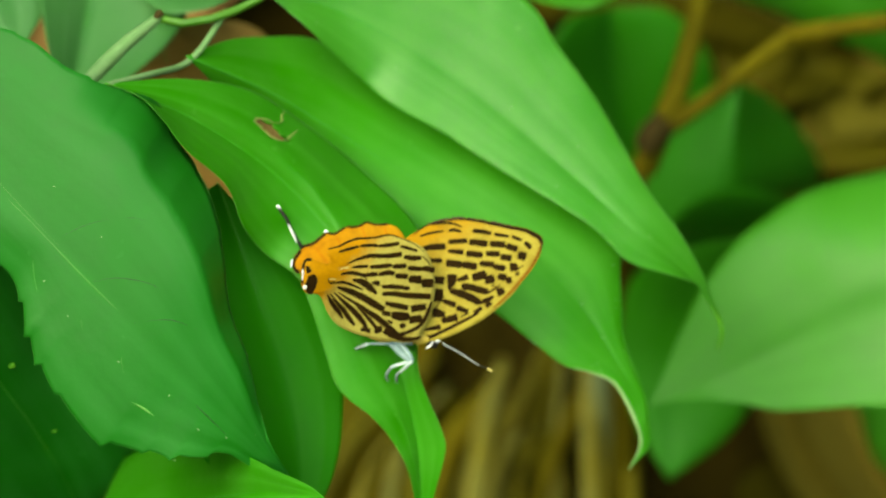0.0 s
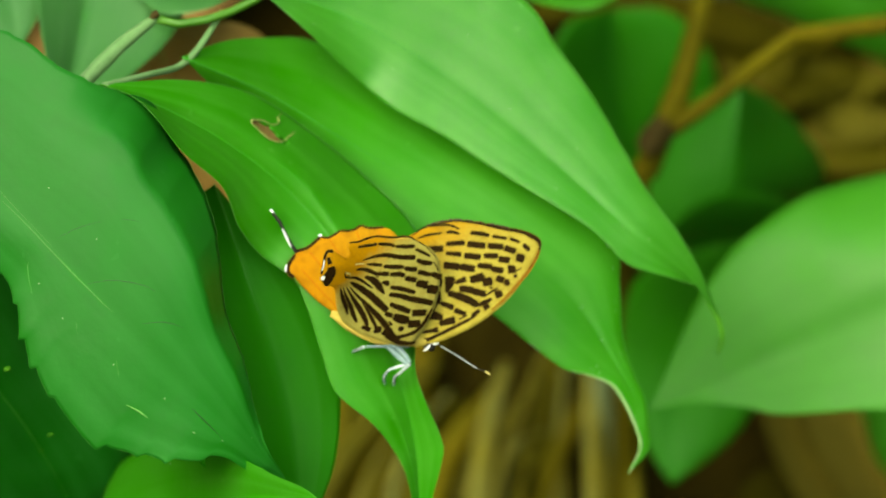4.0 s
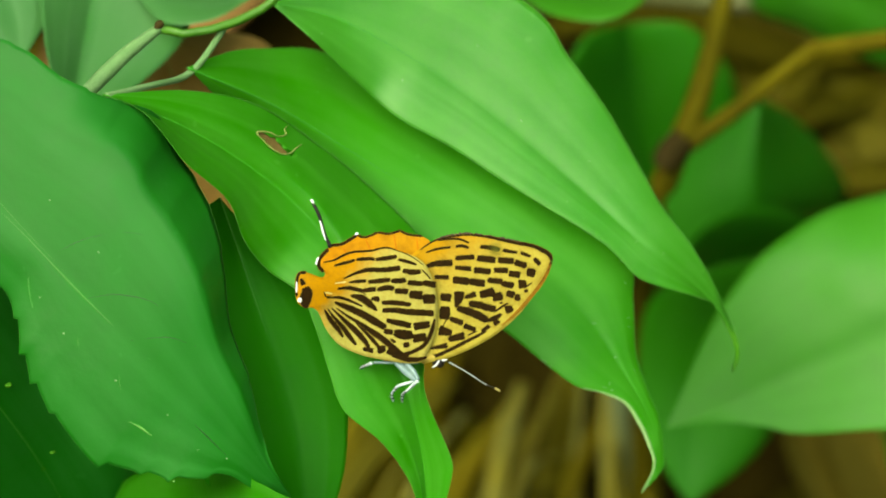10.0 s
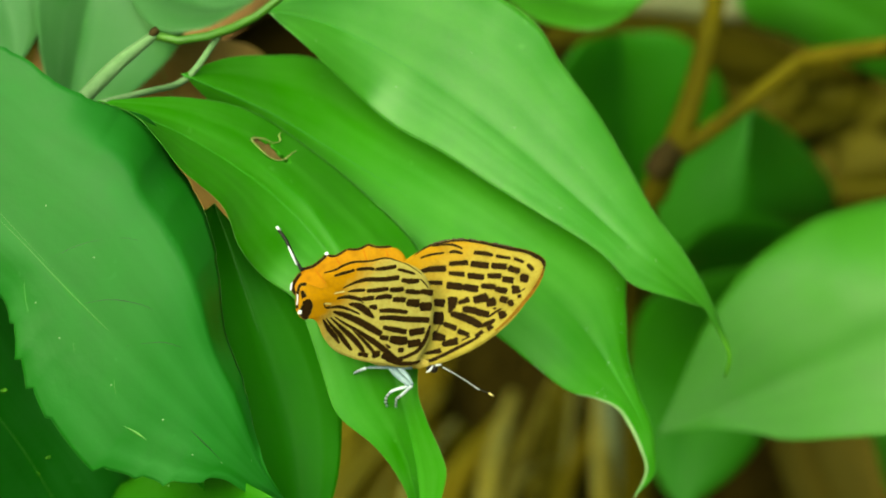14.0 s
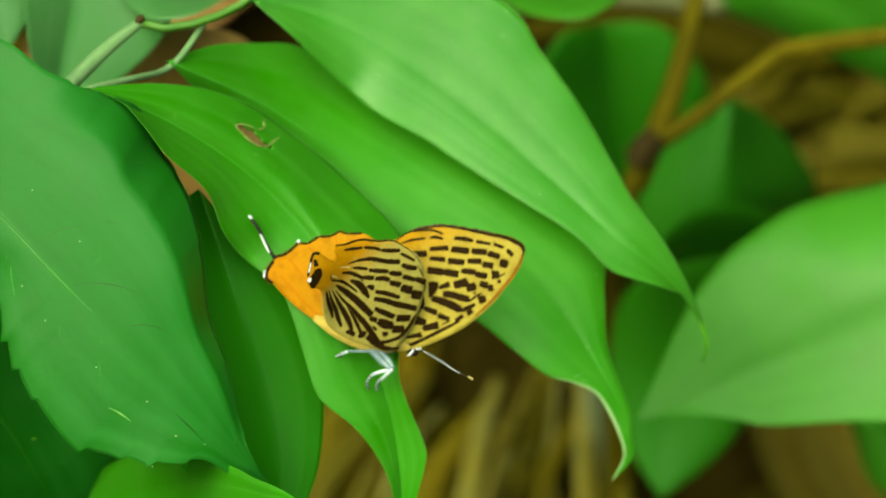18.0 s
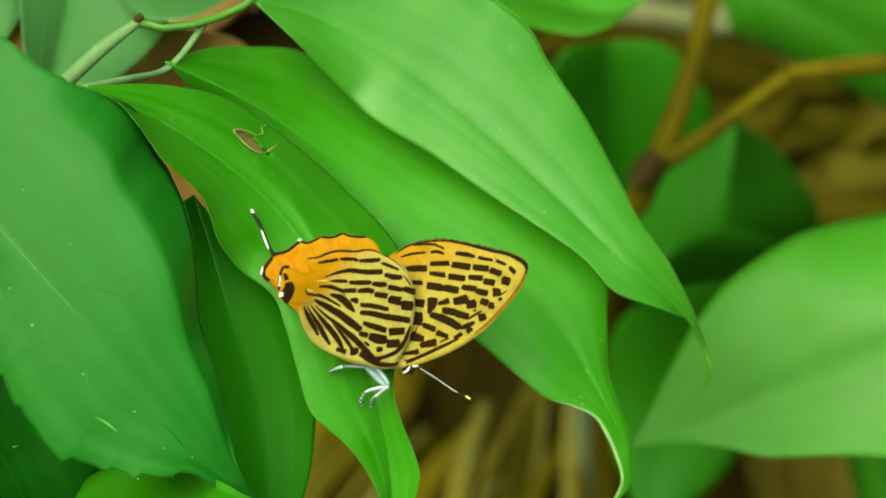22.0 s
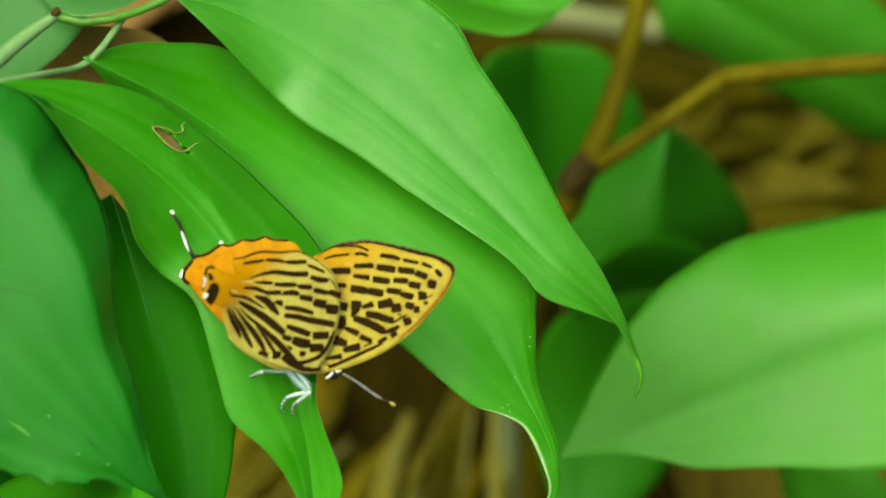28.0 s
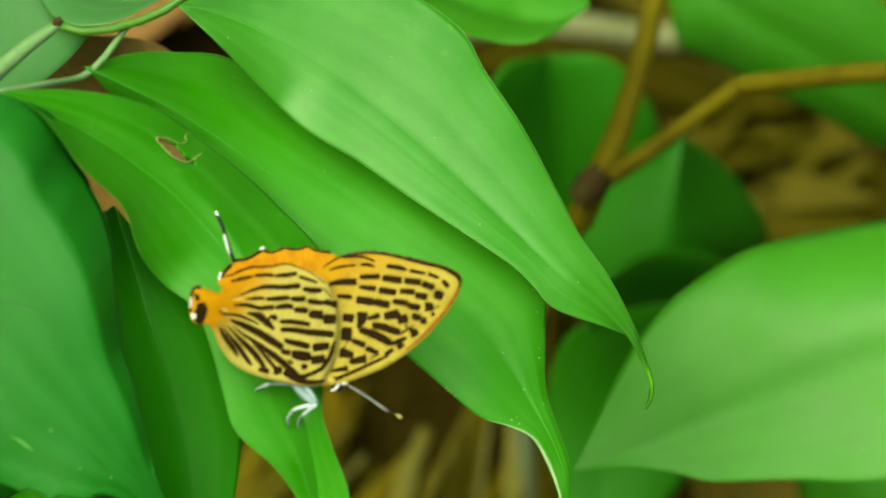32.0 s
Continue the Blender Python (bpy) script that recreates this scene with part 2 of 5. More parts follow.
MARGIN = plain_material("brown_margin", (0.12, 0.05, 0.002), (0.22, 0.11, 0.006), 900, 0.75, 0.3, 0.00005, 0.1)
CREAM = plain_material("cream_scales", (0.42, 0.36, 0.10), (0.56, 0.50, 0.18), 900, 0.6, 0.4, 0.00005)
WHITE = plain_material("white_scales", (0.55, 0.62, 0.62), (0.75, 0.80, 0.80), 1200, 0.5, 0.4, 0.00005)
LEGS = plain_material("pale_leg", (0.11, 0.20, 0.21), (0.24, 0.34, 0.34), 1200, 0.6, 0.4, 0.00005)
SHIN = plain_material("white_leg_scales", (0.36, 0.47, 0.49), (0.58, 0.70, 0.70), 1200, 0.6, 0.4, 0.00005)
BLACK = plain_material("black_chitin", (0.004, 0.003, 0.003), (0.012, 0.010, 0.008), 1500, 0.5, 0.3, 0.00004, 0.2)
FUR = plain_material("yellow_fur", (0.34, 0.25, 0.03), (0.48, 0.40, 0.08), 1100, 0.8, 0.8, 0.0001)
HAIR = plain_material("fringe_hair", (0.02, 0.016, 0.008), (0.10, 0.08, 0.05), 2500, 0.9, 0.4, 0.00005, 0.05)
GNAT = plain_material("gnat_brown", (0.045, 0.055, 0.006), (0.08, 0.09, 0.012), 900, 0.9, 0.3, 0.0004, 0.1)


# ---------------------------------------------------------------- building helpers
def mesh_of(verts, faces, material, uvs=None):
    me = bpy.data.meshes.new("mesh")
    me.from_pydata([tuple(v) for v in verts], [], faces)
    me.materials.append(material)
    me.polygons.foreach_set("use_smooth", [True] * len(me.polygons))
    if uvs:
        layer = me.uv_layers.new(name="UVMap")
        index = np.zeros(len(me.loops), dtype=np.int32)
        me.loops.foreach_get("vertex_index", index)
        layer.data.foreach_set("uv", np.array(uvs, dtype=np.float32)[index].ravel())
    me.update()
    return me


def part(name, shape, material, parent, label="", walls=0):
    """One mesh under a thing or a part. shape: (verts, faces) or (verts, faces, uvs), in the parent's space."""
    ob = new(name, mesh_of(shape[0], shape[1], material, shape[2] if len(shape) > 2 else None))
    ob.parent = parent
    if walls:
        # crisp side walls, so that the blade keeps its own shading up to the edge
        for k in range(len(ob.data.polygons) - walls, len(ob.data.polygons)):
            ob.data.polygons[k].use_smooth = False
    return tagged(ob, label)


def thing(name, m, label, category, group="", kind=""):
    ob = new(name)
    ob.matrix_world = m
    ob.empty_display_size = 0.005
    return tagged(ob, label, category, group, kind)


def spline(points, n):
    """n places along a smooth line through the points, evenly by length."""
    p = np.array(points, dtype=float)
    e = np.vstack([2 * p[0] - p[1], p, 2 * p[-1] - p[-2]])
    dense = []
    for i in range(1, len(e) - 2):
        a, b, c, d = e[i - 1:i + 3]
        for t in np.linspace(0, 1, 16, endpoint=False):
            dense.append(0.5 * (2 * b + (c - a) * t + (2 * a - 5 * b + 4 * c - d) * t * t + (3 * b - a - 3 * c + d) * t ** 3))
    dense.append(p[-1])
    dense = np.array(dense)
    run = np.concatenate([[0], np.cumsum(np.linalg.norm(np.diff(dense, axis=0), axis=1))])
    want = np.linspace(0, run[-1], n)
    return np.stack([np.interp(want, run, dense[:, k]) for k in range(p.shape[1])], 1)


def tube(line, radii, sides=10, flat=1.0):
    """A tapering tube along a line of places, with closed ends."""
    line = np.array(line, dtype=float)
    n = len(line)
    radii = np.interp(np.linspace(0, 1, n), np.linspace(0, 1, len(radii)), radii)
    tang = np.gradient(line, axis=0)
    tang /= np.linalg.norm(tang, axis=1)[:, None] + 1e-12
    ref = np.array((0.31, 0.24, 0.92))
    verts, faces = [], []
    for p, t, r in zip(line, tang, radii):
        a = np.cross(t, ref)
        a /= np.linalg.norm(a)
        b = np.cross(t, a)
        for k in range(sides):
            w = 2 * math.pi * k / sides
            verts.append(p + r * (math.cos(w) * a + flat * math.sin(w) * b))
    for i in range(n - 1):
        for k in range(sides):
            j = (k + 1) % sides
            faces.append((i * sides + k, i * sides + j, (i + 1) * sides + j, (i + 1) * sides + k))
    faces += [tuple(range(sides))[::-1], tuple(range((n - 1) * sides, n * sides))]
    return verts, faces


def close_up(points):
    """Places in the world of a list in the close-up frame."""
    return np.array([at(*p) for p in points])


def leaf(parent, mid, left, right, material, name="leaf", label="", bulge=(0.12, 0.12), lean=(1.0, 1.0), drop=(1.0, 1.0), fold=(0.0, 0.0), veins=4, vein_depth=0.06,
         teeth=0, tooth=0.0, wave=0.25, rows=72, cols=13, thick=0.14, gap=None, rib=0.14, seed=0, rim=0.0, soft=0.16, unfold=2.0, fold_base=None):
    """A leaf blade between two edges about its midrib, bulging towards the light, with sunken veins; lists in the close-up frame."""
    rng = random.Random(seed)
    shift = rng.uniform(0, 40)
    m, l, r = spline(mid, rows), spline(left, rows), spline(right, rows)
    # small teeth along both edges
    if teeth:
        for edge, sign in ((l, 1), (r, -1)):
            out = edge - m
            out /= np.linalg.norm(out, axis=1)[:, None] + 1e-9
            s = np.linspace(0, 1, rows)
            saw = np.mod(s * teeth + 0.3 * np.sin(23 * s + sign), 1.0)
            saw = (0.5 * saw ** 0.7 + 0.5 * saw ** 5) * (0.75 + 0.25 * np.sin(41 * s))
            edge += out * (tooth * (1.0 if sign > 0 else 0.25) * (saw - 0.3))[:, None] * (np.sin(np.pi * np.clip(s, 0, 1)) ** 0.3)[:, None]
    grid = np.zeros((rows, 2 * cols + 1, 3))
    uv = np.zeros((rows, 2 * cols + 1, 2))
    for i in range(rows):
        s = i / (rows - 1)
        flat = [(f if fold_base is None or not f else f + (fold_base - f) * max(0, 1 - s / 0.5)) * min(1, max(0, (unfold + 0.15 - s) / 0.15)) for f in fold]
        for j in range(2 * cols + 1):
            side = 0 if j < cols else 1
            a = abs(j - cols) / cols
            edge = l[i] if side == 0 else r[i]
            p = m[i] + (edge - m[i]) * a
            p[2] = m[i][2] + (edge[2] - m[i][2]) * (max(0.0, a - flat[side]) / (1 - flat[side])) ** drop[side]
            width = np.linalg.norm(edge - m[i])
            lift = bulge[side] * width * math.sin(math.pi * a ** lean[side])
            groove = 0.0
            if veins:
                f = a * veins
                groove = vein_depth * math.exp(-((f - round(f)) / soft) ** 2) * min(1, (1 - a) * 6) * min(1, width / 14)
            q = Vector((p[0] * 0.09 + shift, p[1] * 0.09, 3.1))
            ripple = wave * noise.noise(q) * (0.4 + a) + 0.3 * wave * noise.noise(q * 4) * a
            ripple *= min(1.0, width / 4)
            grid[i, j] = (p[0], p[1], p[2] - lift + groove + ripple)
            uv[i, j] = (s, 0.5 + 0.5 * (a if side else -a))
    top = np.array([at(*p) for p in grid.reshape(-1, 3)])
    du = np.gradient(top.reshape(rows, -1, 3), axis=0)
    dv = np.gradient(top.reshape(rows, -1, 3), axis=1)
    nor = np.cross(du, dv)
    nor /= np.linalg.norm(nor, axis=2)[:, :, None] + 1e-15
    taper = 1 - 0.8 * np.abs(np.linspace(-1, 1, 2 * cols + 1)) ** 6
    back = top.reshape(rows, -1, 3) - np.sign((nor * np.array(HOME.col[2][:3])).sum(2))[:, :, None] * nor * (thick * taper)[None, :, None] / 1000
    count = 2 * cols + 1
    verts = np.concatenate([top, back.reshape(-1, 3)]) - np.array(parent.matrix_world.translation)
    n = len(top)
    faces, sides = [], []
    keep = np.ones((rows - 1, count - 1), bool)
    if gap:
        for i in range(rows - 1):
            for j in range(count - 1):
                c = grid[i:i + 2, j:j + 2].reshape(-1, 3).mean(0)
                keep[i, j] = not gap(c[0], c[1])
    for i in range(rows - 1):
        for j in range(count - 1):
            if not keep[i, j]:
                continue
            a, b, c, d = i * count + j, i * count + j + 1, (i + 1) * count + j + 1, (i + 1) * count + j
            faces += [(a, b, c, d), (n + d, n + c, n + b, n + a)]
            for (x, y), (e, f) in (((i - 1, j), (b, a)), ((i + 1, j), (d, c)), ((i, j - 1), (a, d)), ((i, j + 1), (c, b))):
                if not (0 <= x < rows - 1 and 0 <= y < count - 1) or not keep[x, y]:
                    sides.append((e, f, n + f, n + e))
    ob = part(name, (verts, faces + sides, np.concatenate([uv.reshape(-1, 2)] * 2).tolist()), material, parent, label, len(sides))
    base = np.array(parent.matrix_world.translation)
    if rib:
        line = top.reshape(rows, count, 3)[:, cols] - base + np.array(HOME.col[2][:3]) * -0.0001
        part("midrib", tube(line[:int(rows * 0.94)], [rib / 1000, rib * 0.7 / 1000, 0.05 / 1000], 8), RIB, ob)
    if rim:
        for j in (0, count - 1):
            line = top.reshape(rows, count, 3)[int(rows * 0.04):, j] - base - np.array(HOME.col[2][:3]) * rim * 0.9 / 1000
            part("leaf_margin", tube(line, [rim / 2000, rim / 1000, rim / 2000], 6), RIM, ob, "pale thin leaf margin, its sky highlight in the colour")
    return ob


def ball(center, radii, n=12):
    verts, faces = [], []
    for i in range(n + 1):
        a = math.pi * i / n
        for k in range(2 * n):
            b = math.pi * k / n
            verts.append([(c + r * e) / 1000 for c, r, e in zip(center, radii, (math.sin(a) * math.cos(b), math.sin(a) * math.sin(b), math.cos(a)))])
    for i in range(n):
        for k in range(2 * n):
            j = (k + 1) % (2 * n)
            faces.append((i * 2 * n + k, (i + 1) * 2 * n + k, (i + 1) * 2 * n + j, i * 2 * n + j))
    return verts, faces


def on_blade(blade, places, lift=0.05):
    """Places of the close-up frame brought onto the face of a blade, in its own space."""
    home = np.array(blade.parent.matrix_world.translation)
    co = np.array([v.co for v in blade.data.vertices])[:len(blade.data.vertices) // 2]
    back = np.array(HOME.inverted().to_3x3()) @ (co + home - np.array(HOME.translation)).T * 1000
    seen = back[:2] / -back[2] * REACH
    out = []
    for u, v, *_ in places:
        k = np.argmin((seen[0] - u) ** 2 + (seen[1] - v) ** 2)
        depth = -back[2][k]
        out.append(np.array(at(u * depth / REACH, v * depth / REACH, depth - REACH - lift)) - home)
    return out


def depth_on(blade, u, v):
    """How far behind the perch, in millimetres, a blade's face lies at (u, v)."""
    p = HOME.inverted() @ (Vector(on_blade(blade, [(u, v)], 0.0)[0]) + blade.parent.matrix_world.translation)
    return -p.z * 1000 - REACH


def flecks(blade, places, size, material, name="fleck"):
    """Small pale specks on the face of a blade."""
    for c in on_blade(blade, places):
        verts, faces = ball((0, 0, 0), (size, size * 0.8, size * 0.4), 6)
        part(name, ([np.array(q) + c for q in verts], faces), material, blade)


def stalk(parent, points, radii, material, name="petiole", n=28, sides=12, label=""):
    line = spline(close_up(points), n) - np.array(parent.matrix_world.translation)
    return part(name, tube(line, [r / 1000 for r in radii], sides), material, parent, label)


# ---------------------------------------------------------------- ground
def ground_height(x, y):
    near = math.exp(-((x / 0.5) ** 2 + ((y - 0.15) / 0.6) ** 2))
    return near * (0.012 * noise.noise(Vector((x * 9, y * 9, 0))) + 0.005 * noise.noise(Vector((x * 40, y * 40, 5))))


def build_ground():
    n = 120
    axis = [math.copysign(abs(s) ** 5 * 400 + abs(s) * 0.9, s) for s in np.linspace(-1, 1, n)]
    verts = [(x, y + 0.1, ground_height(x, y + 0.1)) for y in axis for x in axis]
    faces = [(j * n + i, j * n + i + 1, (j + 1) * n + i + 1, (j + 1) * n + i) for j in range(n - 1) for i in range(n - 1)]
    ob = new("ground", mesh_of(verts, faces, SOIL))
    tagged(ob, "dark brown forest soil under scattered litter", "ground", kind="structure")


build_ground()


def build_low_sky_screen():
    """An unseen wood all round, a few metres off, added to block the low sky."""
    n, rows = 72, 10
    verts, faces = [], []
    for j in range(rows):
        for i in range(n):
            a = 2 * math.pi * i / n
            r = 5.0 + 0.5 * noise.noise(Vector((math.cos(a) * 3, math.sin(a) * 3, j * 0.7)))
            top = 5.0 + 1.2 * noise.noise(Vector((math.cos(a) * 2, math.sin(a) * 2, 9)))
            verts.append((r * math.cos(a), r * math.sin(a), -0.05 + top * j / (rows - 1)))
    for j in range(rows - 1):
        for i in range(n):
            k = (i + 1) % n
            faces.append((j * n + i, j * n + k, (j + 1) * n + k, (j + 1) * n + i))
    ob = new("low_sky_screen", mesh_of(verts, faces, SCREEN_WOOD))
    tagged(ob, "unseen dark green ring of wood, added to block the low sky", "forest", kind="structure")


build_low_sky_screen()


def dry_blade(length, width, curl, seed, rows=16, cols=5):
    """A curled dead leaf about its own origin, lying flat along x."""
    rng = random.Random(seed)
    verts, faces = [], []
    ph = rng.uniform(0, 9)
    for side in (0, 1):
        for i in range(rows):
            s = i / (rows - 1)
            half = width * 0.5 * (math.sin(math.pi * min(1, s * 0.96 + 0.02)) ** 0.75)
            for j in range(-cols, cols + 1):
                a = j / cols
                z = curl * (a * a) * half + 0.004 * math.sin(5 * s + ph) + 0.0015 * noise.noise(Vector((s * 7, a * 3, ph)))
                verts.append(((s - 0.5) * length, a * half + 0.1 * width * math.sin(3 * s + ph), z + 0.004 - side * 0.0004))
    c = 2 * cols + 1
    n = rows * c
    for i in range(rows - 1):
        for j in range(c - 1):
            q = (i * c + j, i * c + j + 1, (i + 1) * c + j + 1, (i + 1) * c + j)
            faces += [q, tuple(k + n for k in q[::-1])]
    return verts, faces


def dead_leaf(length, width, curl, seed, material, m, label):
    """One dead leaf with its raised midrib."""
    verts, faces = dry_blade(length, width, curl, seed)
    ob = new("dead_leaf", mesh_of(verts, faces, material))
    ob.matrix_world = m
    line = [np.array(verts[i * 11 + 5]) + (0, 0, 0.0002) for i in range(16)]
    part("midrib", tube(line, [0.0005, 0.0004, 0.0001], 6), material, ob)
    return tagged(ob, label, "dead leaf", "leaf litter")


def on_ground(u, v, lift=0.0):
    """The place on the soil that lies behind (u, v) of the close-up frame, raised by lift millimetres."""
    eye, way = HOME.translation, at(u, v, 0) - HOME.translation
    p = eye + way * (-eye.z / way.z)
    return Vector((p.x, p.y, ground_height(p.x, p.y) + lift / 1000))


def in_hollow(x, y):
    """Dark bare hollows between the litter."""
    return any((x - c.x) ** 2 + (y - c.y) ** 2 < r * r for c, r in HOLLOWS)


HOLLOWS = [(on_ground(u, v), r) for u, v, r in ((38, -25, 0.013), (10, -10, 0.02), (26, -27, 0.012), (46, 21, 0.014), (52, 13, 0.012))]


def build_litter():
    rng = random.Random(4)
    for i in range(60):
        x, y = rng.uniform(-0.2, 0.22), rng.uniform(-0.02, 0.32)
        if in_hollow(x, y):
            continue
        size = rng.uniform(0.03, 0.075), rng.uniform(0.012, 0.032), rng.uniform(-0.5, 0.6)
        dead_leaf(*size, i, DRY, pose(x, y, ground_height(x, y) + 0.003, rng.uniform(-25, 25), rng.uniform(-20, 20), rng.uniform(0, 360)), "curled brown dead leaf on the soil")
    for i in range(34):
        size = rng.uniform(0.03, 0.06), rng.uniform(0.005, 0.013), rng.uniform(-0.5, 0.6)
        spot = on_ground(rng.uniform(22, 80), rng.uniform(-2, 34), rng.uniform(3, 12))
        dead_leaf(*size, 100 + i, DRY, Matrix.Translation(spot) @ pose(0, 0, 0, rng.uniform(-20, 20), rng.uniform(-15, 15), rng.uniform(-30, 30)), "narrow brown dead leaf on the soil")
    # larger tan ones that stand out
    for u, v, length, width, turn, seed in ((53, -27, 0.065, 0.034, 118, 71), (47, -31, 0.05, 0.024, 125, 73), (60, -24, 0.05, 0.02, 100, 72), (-29, 11, 0.03, 0.02, 40, 74),
                                            (-35, 27, 0.05, 0.024, 20, 75), (-26, 31, 0.05, 0.016, 10, 76), (-8, -27, 0.05, 0.016, 80, 77)):
        dead_leaf(length, width, 0.4, seed, TAN if u < -20 else OLIVE if u > 40 else STRAW, Matrix.Translation(on_ground(u, v, 6)) @ pose(0, 0, 0, 6, -5, turn), "tan dry leaf lying on the soil")


build_litter()


def stem_piece(points, radii, material, name, label, category, group="", flat=1.0):
    line = spline([tuple(p) for p in points], 20)
    ob = new(name, mesh_of(*tube(line - line[0], [r / 1000 for r in radii], 10, flat), material))
    ob.location = line[0]
    return tagged(ob, label, category, group)


# ---------------------------------------------------------------- undergrowth behind
def dull_leaf(p, mid, left, right, seed):
    leaf(p, mid, left, right, DULL_LEAF, label="dull green leaf in the shade", bulge=(0.1, 0.1), veins=3, rows=40, cols=8, seed=seed)


def build_undergrowth():
    p = thing("understorey_shrub", Matrix.Translation(at(25, -60, 75)), "green understorey shrub with tan twigs", "shrub")
    stalk(p, [(32.8, -103.4, 246.0), (29.6, -23.5, 184.5), (28.5, 3.5, 131.2), (29.7, 11.8, 118.9), (32.1, 18.0, 116.8)], (2.3, 2.1, 2.0, 1.9), TWIG, "twig", label="tan woody twig")
    stalk(p, [(32.1, 17.7, 116.8), (34.7, 24.3, 118.9), (37.8, 35.3, 123.0), (40.1, 47.3, 127.1)], (2.0, 1.7, 1.6, 1.5), TWIG, "twig")
    stalk(p, [(32.8, 17.7, 116.8), (39.6, 22.5, 116.8), (45.4, 27.1, 116.8), (51.7, 31.9, 116.8)], (1.4, 1.25, 1.2, 1.25), TWIG, "twig")
    stalk(p, [(51.2, 31.5, 116.8), (57.6, 32.3, 112.7), (67.0, 33.2, 106.6), (79.6, 34.3, 102.5)], (1.35, 1.4, 1.4, 1.4), TWIG, "twig")
    stalk(p, [(29.6, 14.9, 115.8), (31.2, 17.1, 114.8), (32.7, 18.8, 114.8)], (1.8, 2.3, 1.9), NODE, "twig_node", 12, label="dark swollen twig node")
    # the broad pale leaf whose tip points inwards
    leaf(p, [(92.2, 2.0, 69.7), (81.6, -0.5, 71.8), (68.0, -5.0, 73.8), (55.2, -10.3, 76.7), (42.3, -16.3, 79.1), (34.4, -20.1, 80.4), (28.9, -21.9, 80.8)],
         [(92.2, 2.0, 69.7), (82.0, -18.7, 69.7), (68.9, -21.6, 70.9), (56.9, -21.9, 73.4), (46.8, -22.5, 75.8), (41.7, -21.5, 77.5), (35.8, -21.0, 79.1), (28.9, -21.9, 80.8)],
         [(92.2, 2.0, 69.7), (82.5, 14.2, 84.0), (69.4, 12.8, 88.0), (62.1, 11.2, 88.0), (55.2, 9.5, 86.5), (49.2, 7.1, 83.5), (41.8, 1.7, 82.0), (36.8, -4.5, 81.5), (33.5, -11.1, 81.2), (31.2, -16.7, 81.0), (28.9, -21.9, 80.8)],
         FAR_LEAF, label="broad pale green leaf, bluish sheen in its colour", drop=(1.0, 2.6), bulge=(-0.015, 0.03), veins=3, seed=3)
    # dull leaves behind: midrib, one edge, other edge
    dull_leaf(p, [(45.4, 1.8, 131.2), (41.5, -2.5, 137.3), (37.7, -10.3, 145.5), (35.3, -22.5, 150.7), (34.9, -35.6, 151.7)], [(45.4, 1.8, 131.2), (37.2, 0.1, 135.3), (28.9, -4.2, 141.4), (27.0, -15.5, 149.6), (30.1, -27.8, 151.7), (34.9, -35.6, 151.7)],
              [(45.4, 1.8, 131.2), (52.5, -0.8, 135.3), (52.8, -6.8, 139.4), (50.0, -19.0, 149.6), (44.1, -28.6, 151.7), (34.9, -35.6, 151.7)], 20)
    dull_leaf(p, [(25.6, 37.7, 160.0), (27.0, 28.5, 166.0), (28.9, 17.8, 172.0), (30.7, 6.7, 178.0)], [(25.6, 37.7, 160.0), (18.8, 34.8, 148.0), (15.1, 25.7, 150.0), (18.1, 16.2, 158.0), (30.7, 6.7, 178.0)],
              [(25.6, 37.7, 160.0), (34.8, 37.5, 162.0), (41.1, 31.5, 166.0), (42.8, 25.0, 170.0), (40.4, 16.6, 174.0), (30.7, 6.7, 178.0)], 21)
    dull_leaf(p, [(44.7, 25.8, 139.4), (43.9, 18.1, 139.4), (43.5, 9.5, 141.4), (43.5, 3.5, 145.5), (44.8, -0.8, 149.6)], [(44.7, 25.8, 139.4), (37.7, 23.4, 145.5), (30.8, 12.2, 147.6), (30.1, 1.8, 149.6), (36.1, -3.4, 149.6), (44.8, -0.8, 149.6)],
              [(44.7, 25.8, 139.4), (52.7, 22.2, 164.0), (59.4, 15.4, 176.3), (60.1, 10.0, 180.4), (53.3, 6.3, 172.2), (44.8, -0.8, 149.6)], 22)
    dull_leaf(p, [(32.1, -2.5, 135.3), (38.2, 1.8, 139.4), (46.2, 3.5, 143.5), (57.1, 3.6, 151.7)], [(32.1, -2.5, 135.3), (35.1, 5.1, 127.1), (42.9, 9.0, 131.2), (51.1, 7.8, 139.4), (57.1, 3.6, 151.7)],
              [(32.1, -2.5, 135.3), (40.3, -5.2, 164.0), (49.7, -5.3, 172.2), (56.8, -1.7, 172.2), (57.1, 3.6, 151.7)], 23)
    leaf(p, [(3.1, 45.5, 106.6), (10.9, 41.6, 102.5), (18.5, 38.3, 94.3), (24.5, 37.6, 92.2), (29.4, 40.2, 94.3)], [(3.1, 45.5, 106.6), (10.2, 36.9, 90.2), (16.9, 34.0, 82.0), (22.8, 34.6, 82.0), (29.4, 40.2, 94.3)],
         [(3.1, 45.5, 106.6), (12.2, 48.3, 108.6), (22.2, 47.8, 106.6), (27.6, 44.4, 100.4), (29.4, 40.2, 94.3)], FAR_LEAF, label="bright yellow-green leaf", rows=40, cols=8, seed=31)
